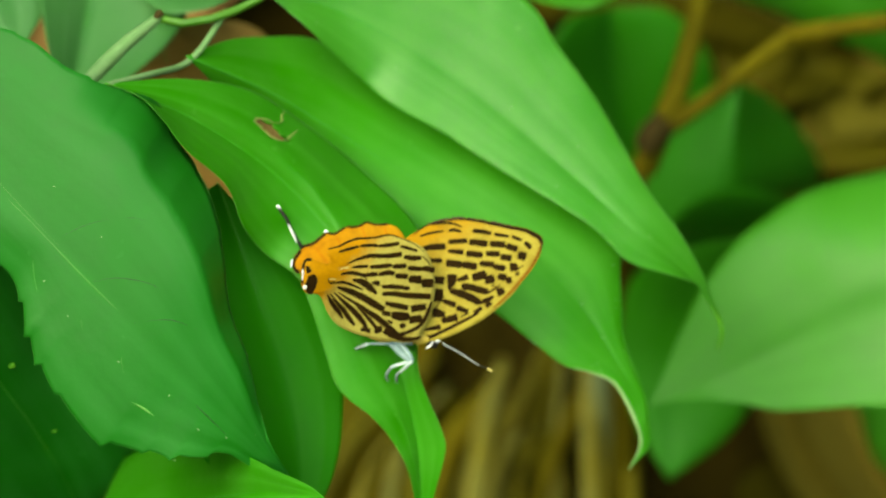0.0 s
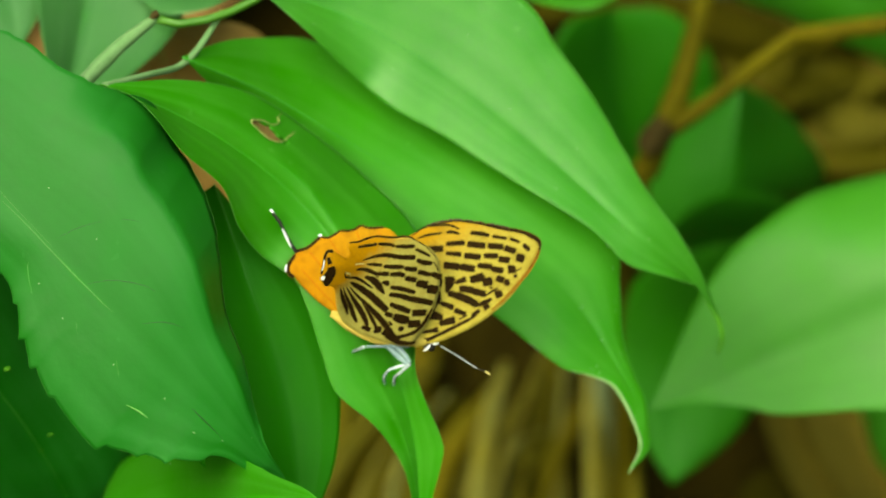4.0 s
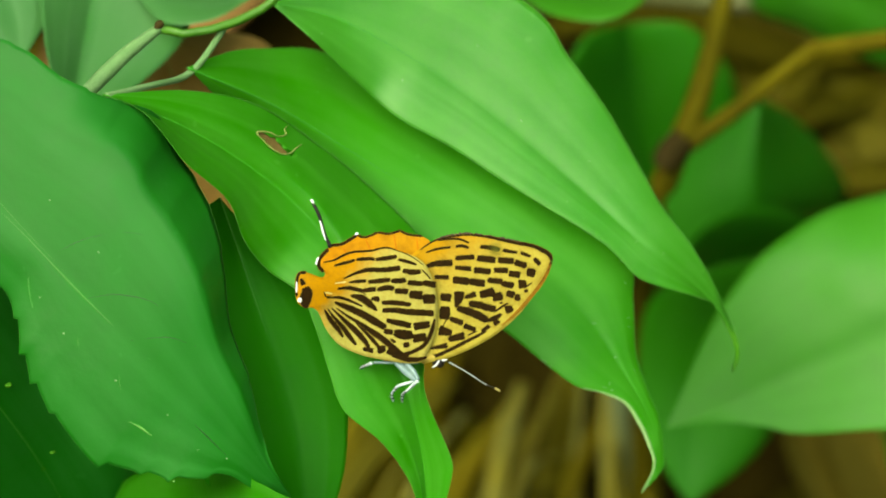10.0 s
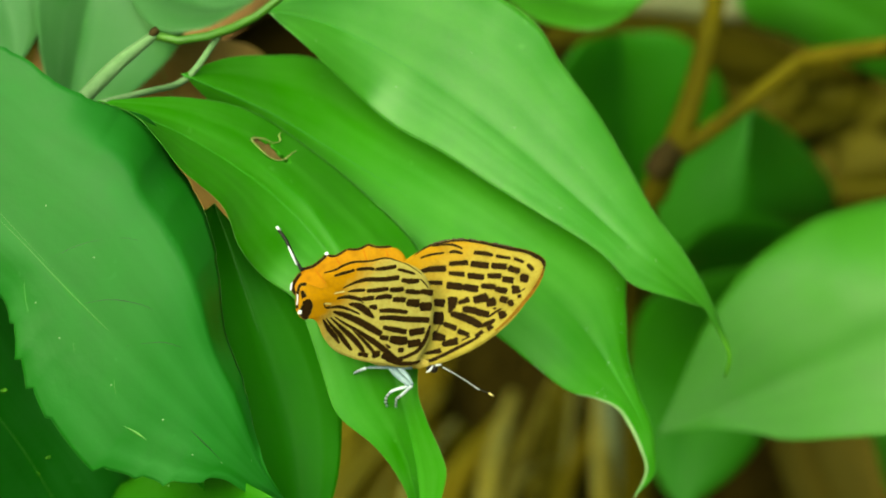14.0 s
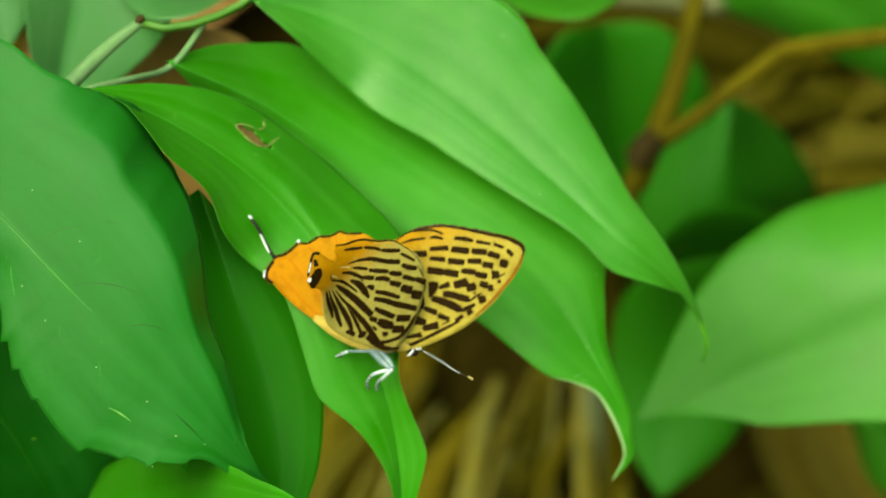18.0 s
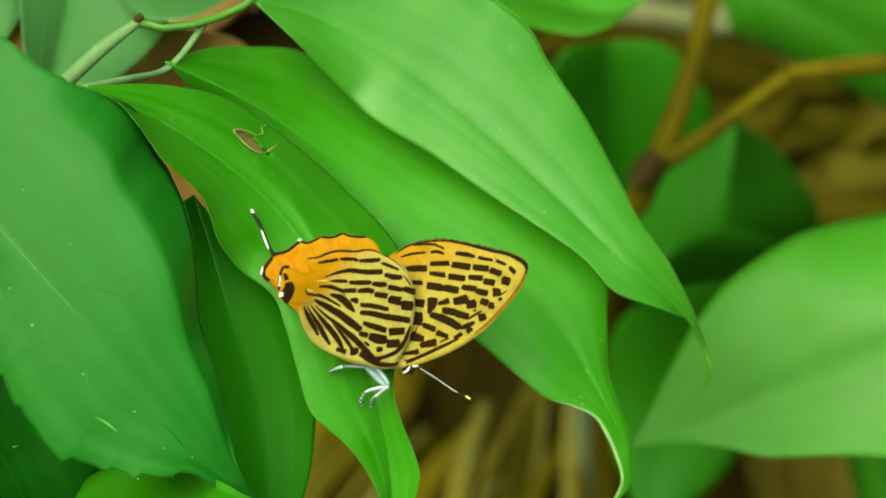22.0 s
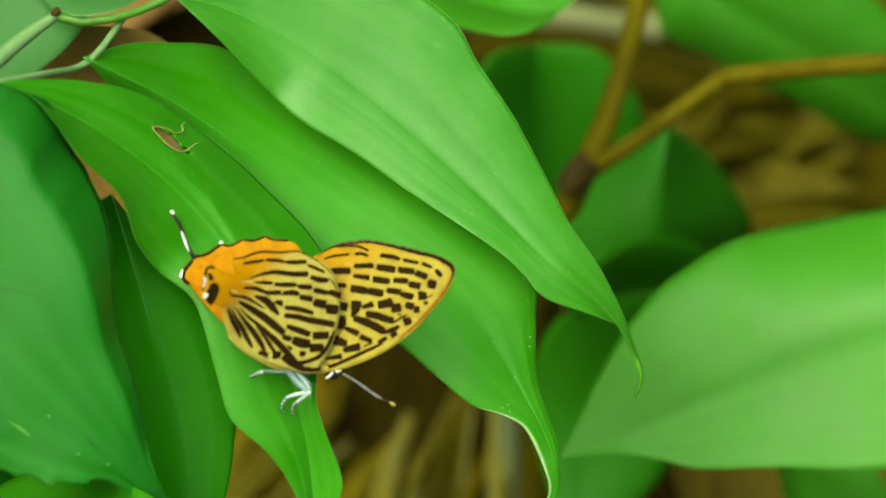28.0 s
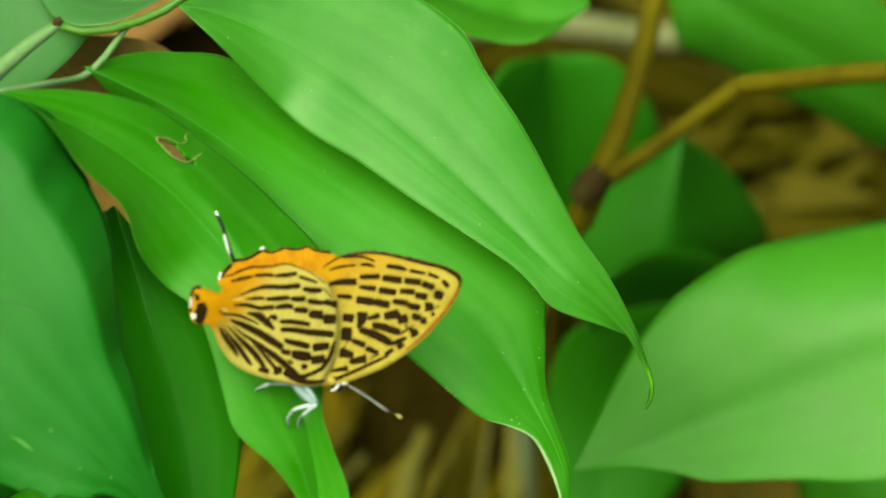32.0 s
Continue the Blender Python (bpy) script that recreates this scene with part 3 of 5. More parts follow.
    leaf(p, [(64.0, -17.8, 172.2), (69.3, -24.9, 172.2), (74.9, -32.2, 174.2), (80.9, -41.4, 180.4)], [(64.0, -17.8, 172.2), (66.3, -26.9, 176.3), (69.9, -35.0, 178.3), (80.9, -41.4, 180.4)], [(64.0, -17.8, 172.2), (76.1, -19.5, 168.1), (83.6, -30.3, 172.2), (80.9, -41.4, 180.4)],
         FAR_LEAF, label="dull green leaf in the shade", rows=40, cols=8, seed=33)
    leaf(p, [(42.9, 51.9, 165.0), (53.4, 45.8, 168.0), (66.7, 38.9, 173.0), (78.4, 32.8, 179.0), (87.8, 27.4, 185.0)], [(42.9, 51.9, 165.0), (45.3, 41.0, 171.0), (53.3, 37.3, 175.0), (67.6, 31.3, 181.0), (77.8, 26.9, 187.0), (87.8, 27.4, 185.0)],
         [(42.9, 51.9, 165.0), (61.5, 52.6, 166.0), (75.3, 48.3, 169.0), (84.7, 38.9, 175.0), (87.9, 27.4, 185.0)], FAR_LEAF, label="large dull green leaf", rows=40, cols=8, seed=32)


build_undergrowth()


def build_straws():
    stem_piece([on_ground(u, v, 24) for u, v, w in [(8.0, 21.6, 0.0), (20.3, 21.9, 0.0), (31.8, 22.3, 0.0), (40.9, 22.4, 0.0), (52.6, 22.8, 0.0)]], (2.5, 2.4, 2.4, 2.2), BLEACHED, "fallen_stick",
               "pale bleached stick lying on the litter", "stick")
    rng = random.Random(9)
    for k in range(46):
        u0 = -17 + k * 0.93 + rng.uniform(-2.5, 2.5)
        lean = 15 - 0.35 * k + rng.uniform(-4, 4)
        wide = rng.choice((0.5, 0.8, 1.1, 1.5, 2.1)) * rng.uniform(0.8, 1.2)
        lift = rng.uniform(2, 22)
        line = [on_ground(u0 - lean * 0.5, -54, lift), on_ground(u0 + rng.uniform(-1, 1), -34, lift + 4), on_ground(u0 + lean * 0.8, rng.uniform(-27, -19) if 0 < u0 + lean * 0.8 < 14 else rng.uniform(-20, -6), lift * 0.6)]
        stem_piece(line, (wide * 0.8, wide, wide * 0.5), STRAW if k % 3 else DRY, "dry_stalk", "dry tan stalk lying in the litter", "dry stalk", "dry stalks", 0.35)
    stem_piece([on_ground(u, v, 14) for u, v, w in [(18.8, -37.3, 0.0), (19.0, -26.3, 0.0), (18.6, -15.3, 0.0), (17.8, -9.8, 0.0)]], (2.2, 2.4, 2.0, 1.2), PALE_STICK, "fallen_stick",
               "pale grey-green stick standing in the litter", "stick")


build_straws()


# ---------------------------------------------------------------- the plants in front
def gap_in_blade(u, v):
    """The eaten hole: a slanting slit with a hooked end."""
    for cx, cy, rx, ry, turn in HOLES:
        dx, dy = u - cx, v - cy
        c, s = math.cos(turn), math.sin(turn)
        if ((dx * c + dy * s) / rx) ** 2 + ((dy * c - dx * s) / ry) ** 2 < 1:
            return True
    return False


HOLES = [(*p[:2], rx, ry, turn) for p, rx, ry, turn in zip([(-22.5, 15.7, 1.0), (-21.4, 14.8, 1.0), (-20.1, 13.9, 1.0), (-20.1, 13.9, 1.0)], (0.9, 1.4, 0.9, 0.4), (0.4, 0.6, 0.4, 0.3), (-0.5, -0.75, -0.2, 0.3))]


def blade_of(p):
    return [c for c in p.children if c.name.startswith("leaf") and c.name != "leaf_scar"][0]


def build_front_plant():
    p = thing("leafy_shrub", Matrix.Translation(at(-75, -80, 60)), "green shrub with long drip-tipped drooping leaves", "shrub")
    # the stem arches over from behind, out past the top, and ends in the pair of leaf stalks
    stalk(p, [(-99.3, -72.0, 123.0), (-104.0, 0.0, 92.2), (-84.0, 62.0, 51.2), (-44.0, 66.0, 22.0), (-20.0, 52.0, 10.0), (-17.5, 39.0, 8.6), (-20.6, 33.4, 8.2), (-24.4, 30.8, 8.0), (-28.6, 29.0, 6.1), (-32.9, 28.3, 6.1), (-36.1, 29.1, 6.1)],
          (3.2, 2.8, 2.2, 1.5, 1.0, 0.7, 0.52, 0.5, 0.55), GREEN_STEM, "stem", 80)
    stalk(p, [(-35.4, 29.2, 6.1), (-39.8, 25.5, 4.1), (-43.6, 21.5, 2.0), (-44.6, 20.3, 2.0)], (0.55, 0.85, 0.98, 0.9), PETIOLE, label="pale green leaf, bluish sheen in its colour stalk")
    stalk(p, [(-27.2, 30.0, 7.6), (-28.2, 28.4, 7.4), (-30.4, 25.0, 6.0), (-32.6, 22.9, 4.0), (-35.9, 21.7, -2.0), (-41.1, 20.1, -8.8)], (0.42, 0.42, 0.42, 0.4), PETIOLE)
    stalk(p, [(-36.0, 28.9, 5.6), (-35.6, 29.4, 5.5), (-35.2, 29.7, 5.6)], (0.35, 0.55, 0.4), NODE, "leaf_scar", 8)
    # blade on which the butterfly sits, with an eaten hole
    leaf(p, [(-41.4, 20.3, -9.2), (-31.7, 16.5, -2.5), (-22.1, 10.3, 2.9), (-15.1, 3.3, 4.5), (-10.1, -4.2, 3.2), (-6.3, -12.6, 4.4), (-3.8, -21.1, 5.4), (-2.8, -29.6, 6.6), (-2.8, -36.9, 8.2)],
         [(-41.4, 20.3, -9.2), (-36.9, 18.5, -10.0), (-34.1, 15.6, -10.0), (-31.4, 12.1, -8.5), (-26.7, 7.8, -4.0), (-24.8, 2.9, -0.5), (-22.1, -0.6, 2.7), (-18.2, -3.4, 2.5), (-16.5, -7.0, 1.8), (-14.7, -12.6, 1.8), (-12.9, -17.5, 1.8), (-8.7, -21.1, 2.5), (-5.9, -24.6, 3.7), (-4.0, -28.9, 5.1), (-2.8, -36.9, 8.2)],
         [(-41.4, 20.3, -9.2), (-31.8, 21.1, -0.5), (-23.6, 19.6, 6.0), (-16.0, 14.7, 11.0), (-10.2, 10.0, 13.5), (-3.5, 3.2, 13.0), (-2.1, -2.8, 9.0), (-2.8, -8.4, 6.0), (-3.2, -14.1, 3.8), (-2.3, -17.6, 3.0), (0.1, -23.3, 2.9), (0.2, -25.8, 3.3), (-1.0, -30.4, 5.2), (-2.8, -36.9, 8.2)],
         LEAF, label="drooping green leaf with an eaten hole", gap=gap_in_blade, rows=150, cols=30, veins=4, vein_depth=0.035, seed=1, bulge=(0.05, 0.05), drop=(1.0, 1.2), fold=(0.0, 0.25), rim=0.035, unfold=0.4)
    eaten = on_blade(blade_of(p), [(-19.6, 17.0, 0.0), (-20.1, 16.5, 0.0), (-19.9, 15.9, 0.0), (-20.8, 15.6, 0.0), (-21.9, 16.1, 0.0), (-23.4, 16.1, 0.0), (-22.6, 15.1, 0.0), (-21.5, 14.1, 0.0), (-20.3, 13.5, 0.0), (-19.4, 13.6, 0.0), (-18.8, 14.1, 0.0), (-18.0, 14.7, 0.0)], 0.06)
    rim_line = spline(eaten, 60)
    torn = [c + np.array(at(0, 0, 0.5) - at(0, 0, 0)) for c in on_blade(blade_of(p), [(-23.5, 16.1, 0.0), (-21.7, 16.1, 0.0), (-21.0, 15.4, 0.0), (-20.5, 14.4, 0.0), (-19.8, 13.7, 0.0), (-20.1, 13.3, 0.0), (-21.5, 13.9, 0.0), (-22.7, 14.9, 0.0)], 0.0)]
    part("withered_patch", (torn, [tuple(range(len(torn)))]), WITHER, blade_of(p), "brown withered skin in an eaten hole")
    part("eaten_edge", tube(rim_line, [0.00003, 0.00007, 0.00004, 0.0001, 0.00005, 0.00008, 0.00005, 0.0001, 0.00003], 7), DRIED_EDGE, blade_of(p), "pale dried edge of an eaten hole")
    # long blade behind it
    long_blade = leaf(p, [(-32.1, 24.1, 4.1), (-21.7, 19.7, 12.3), (-11.8, 13.8, 17.6), (-1.7, 7.7, 19.7), (8.4, 1.2, 19.7), (16.4, -5.7, 20.1), (21.8, -13.7, 20.5), (24.7, -18.8, 20.9), (26.0, -23.5, 21.7), (23.8, -28.4, 22.5)],
         [(-32.1, 24.1, 4.1), (-26.0, 18.0, 12.5), (-16.2, 8.7, 18.5), (-6.1, 0.1, 19.5), (1.2, -4.6, 18.9), (6.6, -8.0, 18.9), (11.6, -12.0, 18.2), (15.6, -14.9, 18.0), (19.2, -15.8, 18.9), (21.6, -16.7, 19.5), (23.2, -18.7, 20.1), (24.4, -21.3, 20.9), (25.2, -24.2, 21.5), (25.0, -26.1, 22.1), (23.8, -28.4, 22.5)],
         [(-32.1, 24.1, 4.1), (-27.4, 26.4, 12.5), (-22.7, 27.1, 18.5), (-16.2, 26.9, 22.0), (-9.0, 22.6, 23.0), (1.2, 16.1, 22.5), (12.8, 8.1, 22.0), (21.9, 1.5, 22.1), (22.8, -4.3, 21.7), (23.1, -10.8, 21.5), (24.5, -15.2, 21.5), (26.1, -19.2, 21.7), (26.6, -22.8, 22.1), (26.3, -25.7, 22.3), (23.8, -28.4, 22.5)],
         LEAF, label="long green leaf with a curled drip tip", rows=110, cols=20, veins=3, vein_depth=0.09, seed=2, bulge=(0.05, 0.06), rim=0.04)
    part("curled_margin", tube(spline(on_blade(long_blade, [(15.9, -14.7, 0.0), (18.7, -15.4, 0.0), (21.1, -16.5, 0.0), (22.6, -18.6, 0.0), (23.8, -21.1, 0.0), (24.6, -23.6, 0.0), (24.2, -25.3, 0.0), (23.1, -27.4, 0.0)], 0.02), 40), [0.00002, 0.0001, 0.0002, 0.00026, 0.0002, 0.00012, 0.00006], 8), CURL, long_blade, "pale rolled leaf margin")
    flecks(long_blade, [(20.5, 0.6, 0.0), (21.1, -2.0, 0.0), (21.5, -6.2, 0.0), (21.5, -7.3, 0.0), (17.3, -6.9, 0.0), (19.9, -11.0, 0.0), (-25.9, 22.9, 0.0), (19.5, -15.0, 0.0), (11.5, -11.7, 0.0), (10.9, -11.2, 0.0), (12.0, -12.1, 0.0), (11.2, -11.5, 0.0), (18.6, -14.6, 0.0), (19.2, -14.2, 0.0), (22.2, -12.6, 0.0)], 0.11, CURL)
    # topmost broad blade
    near_edge = [(-22.4, 32.5, 11.4), (-17.1, 27.9, 10.6), (-10.4, 21.7, 16.6), (-6.1, 18.2, 17.6), (-0.0, 14.9, 18.9), (6.2, 10.9, 19.7), (12.7, 7.0, 20.5), (18.6, 3.3, 21.1), (21.3, 0.9, 21.1), (23.8, -1.7, 16.5), (30.0, -3.6, 19.0), (33.1, -4.9, 22.6), (35.1, -8.0, 24.0), (35.8, -10.0, 25.2), (35.4, -12.9, 26.6)]
    over = [depth_on(long_blade, u, v) - 6.5 for u, v, w in near_edge[2:9]]
    near_edge[2:9] = [(u * (REACH + d) / (REACH + w), v * (REACH + d) / (REACH + w), d) for (u, v, w), d in zip(near_edge[2:9], over)]
    top = leaf(p, [(-22.4, 32.5, 10.9), (-13.2, 30.2, 14.2), (-1.7, 23.8, 16.2), (8.3, 16.3, 16.8), (17.0, 8.7, 17.0), (25.0, 1.5, 17.3), (31.3, -3.2, 20.6), (34.5, -6.9, 23.5), (35.9, -9.8, 25.2), (35.4, -12.9, 26.6)],
         near_edge,
         [(-22.4, 32.5, 11.4), (-13.3, 37.4, 15.5), (-0.3, 37.6, 18.0), (10.5, 31.9, 19.0), (14.6, 26.1, 19.2), (19.3, 19.6, 19.4), (23.5, 12.4, 19.4), (26.4, 7.3, 19.4), (30.2, 2.3, 20.4), (33.1, -2.7, 21.8), (34.8, -6.3, 24.0), (36.0, -9.7, 25.2), (35.4, -12.9, 26.6)],
         WAXY_LEAF, label="broad bright green leaf with a thread-like tip", rows=100, cols=22, veins=3, vein_depth=0.08, seed=5, bulge=(0.02, 0.025), rim=0.06, soft=0.22)
    stalk(p, [(33.9, -5.8, 24.2), (35.1, -7.9, 24.6), (35.9, -10.0, 24.8), (36.0, -11.6, 25.4), (35.5, -13.2, 26.6)], (0.3, 0.34, 0.26, 0.2, 0.1), DRIP, "drip_tip", 20, 8, "thread-like curled leaf tip")
    flecks(top, [(22.4, 3.0, 0.0), (27.8, -2.0, 0.0), (-15.7, 28.1, 0.0), (-5.9, 22.5, 0.0), (8.5, 17.6, 0.0), (16.7, 12.7, 0.0), (3.2, 26.7, 0.0), (25.7, 1.5, 0.0), (14.1, 7.8, 0.0)], 0.1, CURL)
    # shaded blade behind, part of its shade put into the colour
    leaf(p, [(-28.2, 8.3, 6.0), (-25.1, -0.7, 7.0), (-21.6, -11.3, 8.0), (-18.7, -22.0, 9.0), (-17.4, -34.9, 10.0)], [(-28.2, 8.3, 6.0), (-34.7, 2.9, 1.0), (-34.7, -11.2, 1.0), (-30.6, -25.3, 3.0), (-17.4, -34.9, 10.0)],
         [(-28.2, 8.3, 6.0), (-22.3, 1.5, 8.0), (-16.0, -7.1, 9.5), (-12.9, -14.9, 10.0), (-12.6, -19.9, 10.0), (-13.1, -25.6, 10.0), (-14.7, -30.7, 10.0), (-17.4, -34.9, 10.0)], SHADED_LEAF, label="shaded green leaf behind", veins=2, vein_depth=0.03, bulge=(0.03, 0.04), rows=50, cols=12, seed=7)
    # a withered brown leaf hangs behind the leaf stalks
    leaf(p, [(-39.2, 31.6, 56.0), (-36.0, 21.8, 57.0), (-31.6, 12.0, 57.0), (-27.9, 3.3, 58.0)], [(-39.2, 31.6, 56.0), (-47.0, 21.8, 58.0), (-39.3, 8.7, 58.0), (-27.9, 3.3, 58.0)], [(-39.2, 31.6, 56.0), (-24.5, 29.4, 57.0), (-19.6, 15.3, 57.0), (-27.9, 3.3, 58.0)],
         BROWN, label="withered brown leaf", rows=40, cols=10, seed=14, bulge=(0.08, 0.08), veins=3)
    # blades at the top, their pale bluish sheen put into the colour
    leaf(p, [(-63.8, 45.5, 49.2), (-58.8, 37.6, 43.0), (-56.2, 31.4, 38.9), (-55.1, 26.0, 34.8)], [(-63.8, 45.5, 49.2), (-65.3, 34.4, 41.0), (-60.5, 28.3, 36.9), (-55.1, 26.0, 34.8)], [(-63.8, 45.5, 49.2), (-54.4, 39.2, 45.1), (-52.2, 33.0, 41.0), (-55.1, 26.0, 34.8)],
         SHEEN_LEAF, label="pale green leaf, bluish sheen in its colour", rows=36, cols=8, seed=8)
    leaf(p, [(-44.8, 43.8, 47.1), (-46.4, 36.2, 45.5), (-47.4, 28.5, 40.0), (-48.4, 21.5, 33.7), (-49.3, 16.9, 26.6)], [(-44.8, 43.8, 47.1), (-52.6, 37.4, 41.0), (-52.3, 29.7, 34.8), (-50.7, 22.9, 30.7), (-49.3, 16.9, 26.6)],
         [(-44.8, 43.8, 47.1), (-34.1, 37.7, 45.1), (-34.3, 30.3, 41.0), (-39.9, 23.4, 34.8), (-49.3, 16.9, 26.6)], SHEEN_LEAF, label="pale green leaf, bluish sheen in its colour", rows=40, cols=10, seed=9, bulge=(0.04, 0.05))
    leaf(p, [(-45.3, 45.1, 53.3), (-38.2, 38.4, 47.1), (-31.4, 34.6, 41.0), (-24.7, 35.2, 38.9)], [(-45.3, 45.1, 53.3), (-38.8, 32.5, 38.9), (-31.6, 31.3, 34.8), (-24.7, 35.2, 38.9)], [(-45.3, 45.1, 53.3), (-35.3, 44.0, 53.3), (-27.7, 39.5, 47.1), (-24.7, 35.2, 38.9)],
         SHEEN_LEAF, label="pale green leaf, bluish sheen in its colour", rows=40, cols=10, seed=10)


build_front_plant()


def build_toothed_plant():
    p = thing("toothed_herb", Matrix.Translation(at(-80, -70, 40)), "green herb with large toothed leaves", "herb")
    stalk(p, [(-109.8, -68.1, 82.0), (-102.6, -19.0, 26.0), (-87.6, 20.1, -8.0), (-74.6, 24.8, -12.0), (-67.6, 20.0, -13.0)], (2.2, 2.0, 1.5, 1.0), GREEN_STEM, "stem", 30)
    big = leaf(p, [(-67.6, 20.0, -13.0), (-58.0, 12.1, -13.0), (-49.7, 3.5, -13.2), (-42.2, -4.4, -13.0), (-34.0, -12.6, -12.0), (-26.5, -20.3, -9.5), (-21.8, -25.3, -6.0), (-19.0, -28.0, -3.1)],
         [(-67.6, 20.0, -13.0), (-67.2, 9.7, -12.6), (-57.5, 0.7, -12.2), (-52.4, -3.7, -11.6), (-50.6, -10.8, -11.4), (-47.3, -17.8, -11.0), (-42.2, -23.1, -10.6), (-38.1, -24.5, -10.4), (-31.7, -25.4, -10.2), (-27.0, -25.1, -9.0), (-23.8, -26.5, -6.8), (-19.0, -28.0, -3.1)],
         [(-67.6, 20.0, -13.0), (-60.7, 27.5, -13.2), (-53.9, 26.8, -13.2), (-49.7, 25.2, -13.2), (-47.0, 23.0, -13.1), (-43.8, 21.2, -12.7), (-40.3, 19.7, -11.0), (-35.3, 18.2, -6.5), (-32.5, 13.2, -5.0), (-30.5, 10.4, -5.0), (-28.2, 5.6, -6.0), (-26.9, -0.6, -7.0), (-26.2, -6.9, -7.5), (-23.8, -13.9, -7.5), (-22.6, -19.3, -7.0), (-21.1, -24.2, -6.0), (-19.0, -28.0, -3.1)],
         TOOTHED, label="large toothed green leaf, half turned away", rows=130, cols=26, veins=0, teeth=15, tooth=1.5, bulge=(0.03, 0.02), drop=(1.2, 1.15), fold=(0.0, 0.70), fold_base=0.86, seed=11, wave=0.2, rim=0.012)
    flecks(big, [(-49.5, -4.0, 0.0), (-26.9, -23.4, 0.0), (-23.3, -23.1, 0.0), (-33.3, -26.2, 0.0), (-46.6, -8.3, 0.0), (-40.3, -14.0, 0.0), (-42.4, 1.5, 0.0), (-48.3, 7.8, 0.0), (-34.0, -18.2, 0.0), (-30.4, -22.4, 0.0)], 0.1, CURL)
    for line, r, mat, name in (([(-38.7, -19.0, 0.0), (-37.3, -19.7, 0.0), (-35.8, -20.8, 0.0)], 0.16, RIM, "scratch"), ([(-55.3, 7.4, 0.0), (-50.8, 3.0, 0.0), (-44.5, -3.6, 0.0), (-38.9, -9.0, 0.0), (-36.1, -11.5, 0.0)], 0.12, RIB, "pale_vein"),
                               ([(-43.8, -4.1, 0.0), (-40.3, -3.6, 0.0), (-36.4, -4.3, 0.0), (-34.5, -5.5, 0.0)], 0.1, DARK_RIB, "side_vein"), ([(-31.1, -19.0, 0.0), (-29.0, -21.0, 0.0), (-26.9, -23.1, 0.0)], 0.1, DARK_RIB, "side_vein"),
                               ([(-48.5, 0.9, 0.0), (-44.0, 3.1, 0.0), (-39.0, 3.9, 0.0), (-35.4, 3.1, 0.0)], 0.06, DARK_RIB, "side_vein"), ([(-38.5, -9.2, 0.0), (-34.0, -8.8, 0.0), (-30.6, -9.9, 0.0)], 0.06, DARK_RIB, "side_vein"),
                               ([(-50.1, 2.3, 0.0), (-50.9, -2.0, 0.0), (-50.2, -6.2, 0.0)], 0.06, RIB, "side_vein"), ([(-44.2, -3.8, 0.0), (-44.9, -9.0, 0.0), (-43.6, -14.2, 0.0)], 0.06, RIB, "side_vein"),
                               ([(-39.1, -8.9, 0.0), (-39.9, -14.0, 0.0), (-38.4, -18.7, 0.0)], 0.06, RIB, "side_vein")):
        path = spline(on_blade(big, line, -0.03), 18)
        part(name, tube(path, [0.00002, r / 1000, 0.00002], 6), mat, big)
    shaded = leaf(p, [(-66.8, 2.8, -20.5), (-59.2, -11.2, 0.0), (-52.1, -23.0, 16.4), (-47.4, -33.8, 30.7), (-45.5, -45.1, 57.4)], [(-66.8, 2.8, -20.5), (-72.3, -11.0, -8.2), (-67.3, -27.0, 10.2), (-57.9, -39.8, 32.8), (-45.5, -45.1, 57.4)],
         [(-66.8, 2.8, -20.5), (-53.6, -2.7, 0.0), (-46.9, -14.3, 14.3), (-39.3, -25.9, 26.6), (-38.9, -34.2, 38.9), (-45.5, -45.1, 57.4)], TOOTHED, label="dark shaded toothed leaf", rows=60, cols=14, veins=0, teeth=11, tooth=0.9, seed=12)
    flecks(shaded, [(-49.5, -24.4, 0.0), (-53.5, -14.5, 0.0), (-48.3, -22.5, 0.0)], 0.45, DRIP, "pale_spot")
    flecks(shaded, [(-41.8, -30.9, 0.0), (-41.4, -31.4, 0.0)], 0.55, WITHER, "withered_spot")
    leaf(p, [(-46.5, -39.7, 30.0), (-34.1, -32.9, 14.0), (-24.7, -30.2, -4.0), (-18.1, -29.9, -12.0), (-14.1, -30.3, -16.0)], [(-46.5, -39.7, 30.0), (-41.6, -27.6, 26.0), (-34.0, -24.8, 14.0), (-26.8, -24.6, -2.0), (-20.2, -27.1, -11.0), (-16.4, -28.6, -14.0), (-14.1, -30.3, -16.0)],
         [(-46.5, -39.7, 30.0), (-36.3, -40.9, 16.0), (-26.7, -37.5, -6.0), (-18.1, -33.2, -15.0), (-14.1, -30.3, -16.0)], LEAF, label="toothed leaf with a bright tip", rows=50, cols=12, veins=0, teeth=9, tooth=0.25, seed=13, bulge=(0.03, 0.03))


build_toothed_plant()


# ---------------------------------------------------------------- the butterfly
def no_rise(x, y):
    return 0.0


def lobe_rise(x, y):
    """The rear lobe of the near hindwing stands out of the wing's plane, in millimetres."""
    f = min(1.0, max(0.0, (-8.0 - x) / 7.0))
    return 2.0 * f * f * (3 - 2 * f) * min(1.0, max(0.0, (13.0 - y) / 4.0))


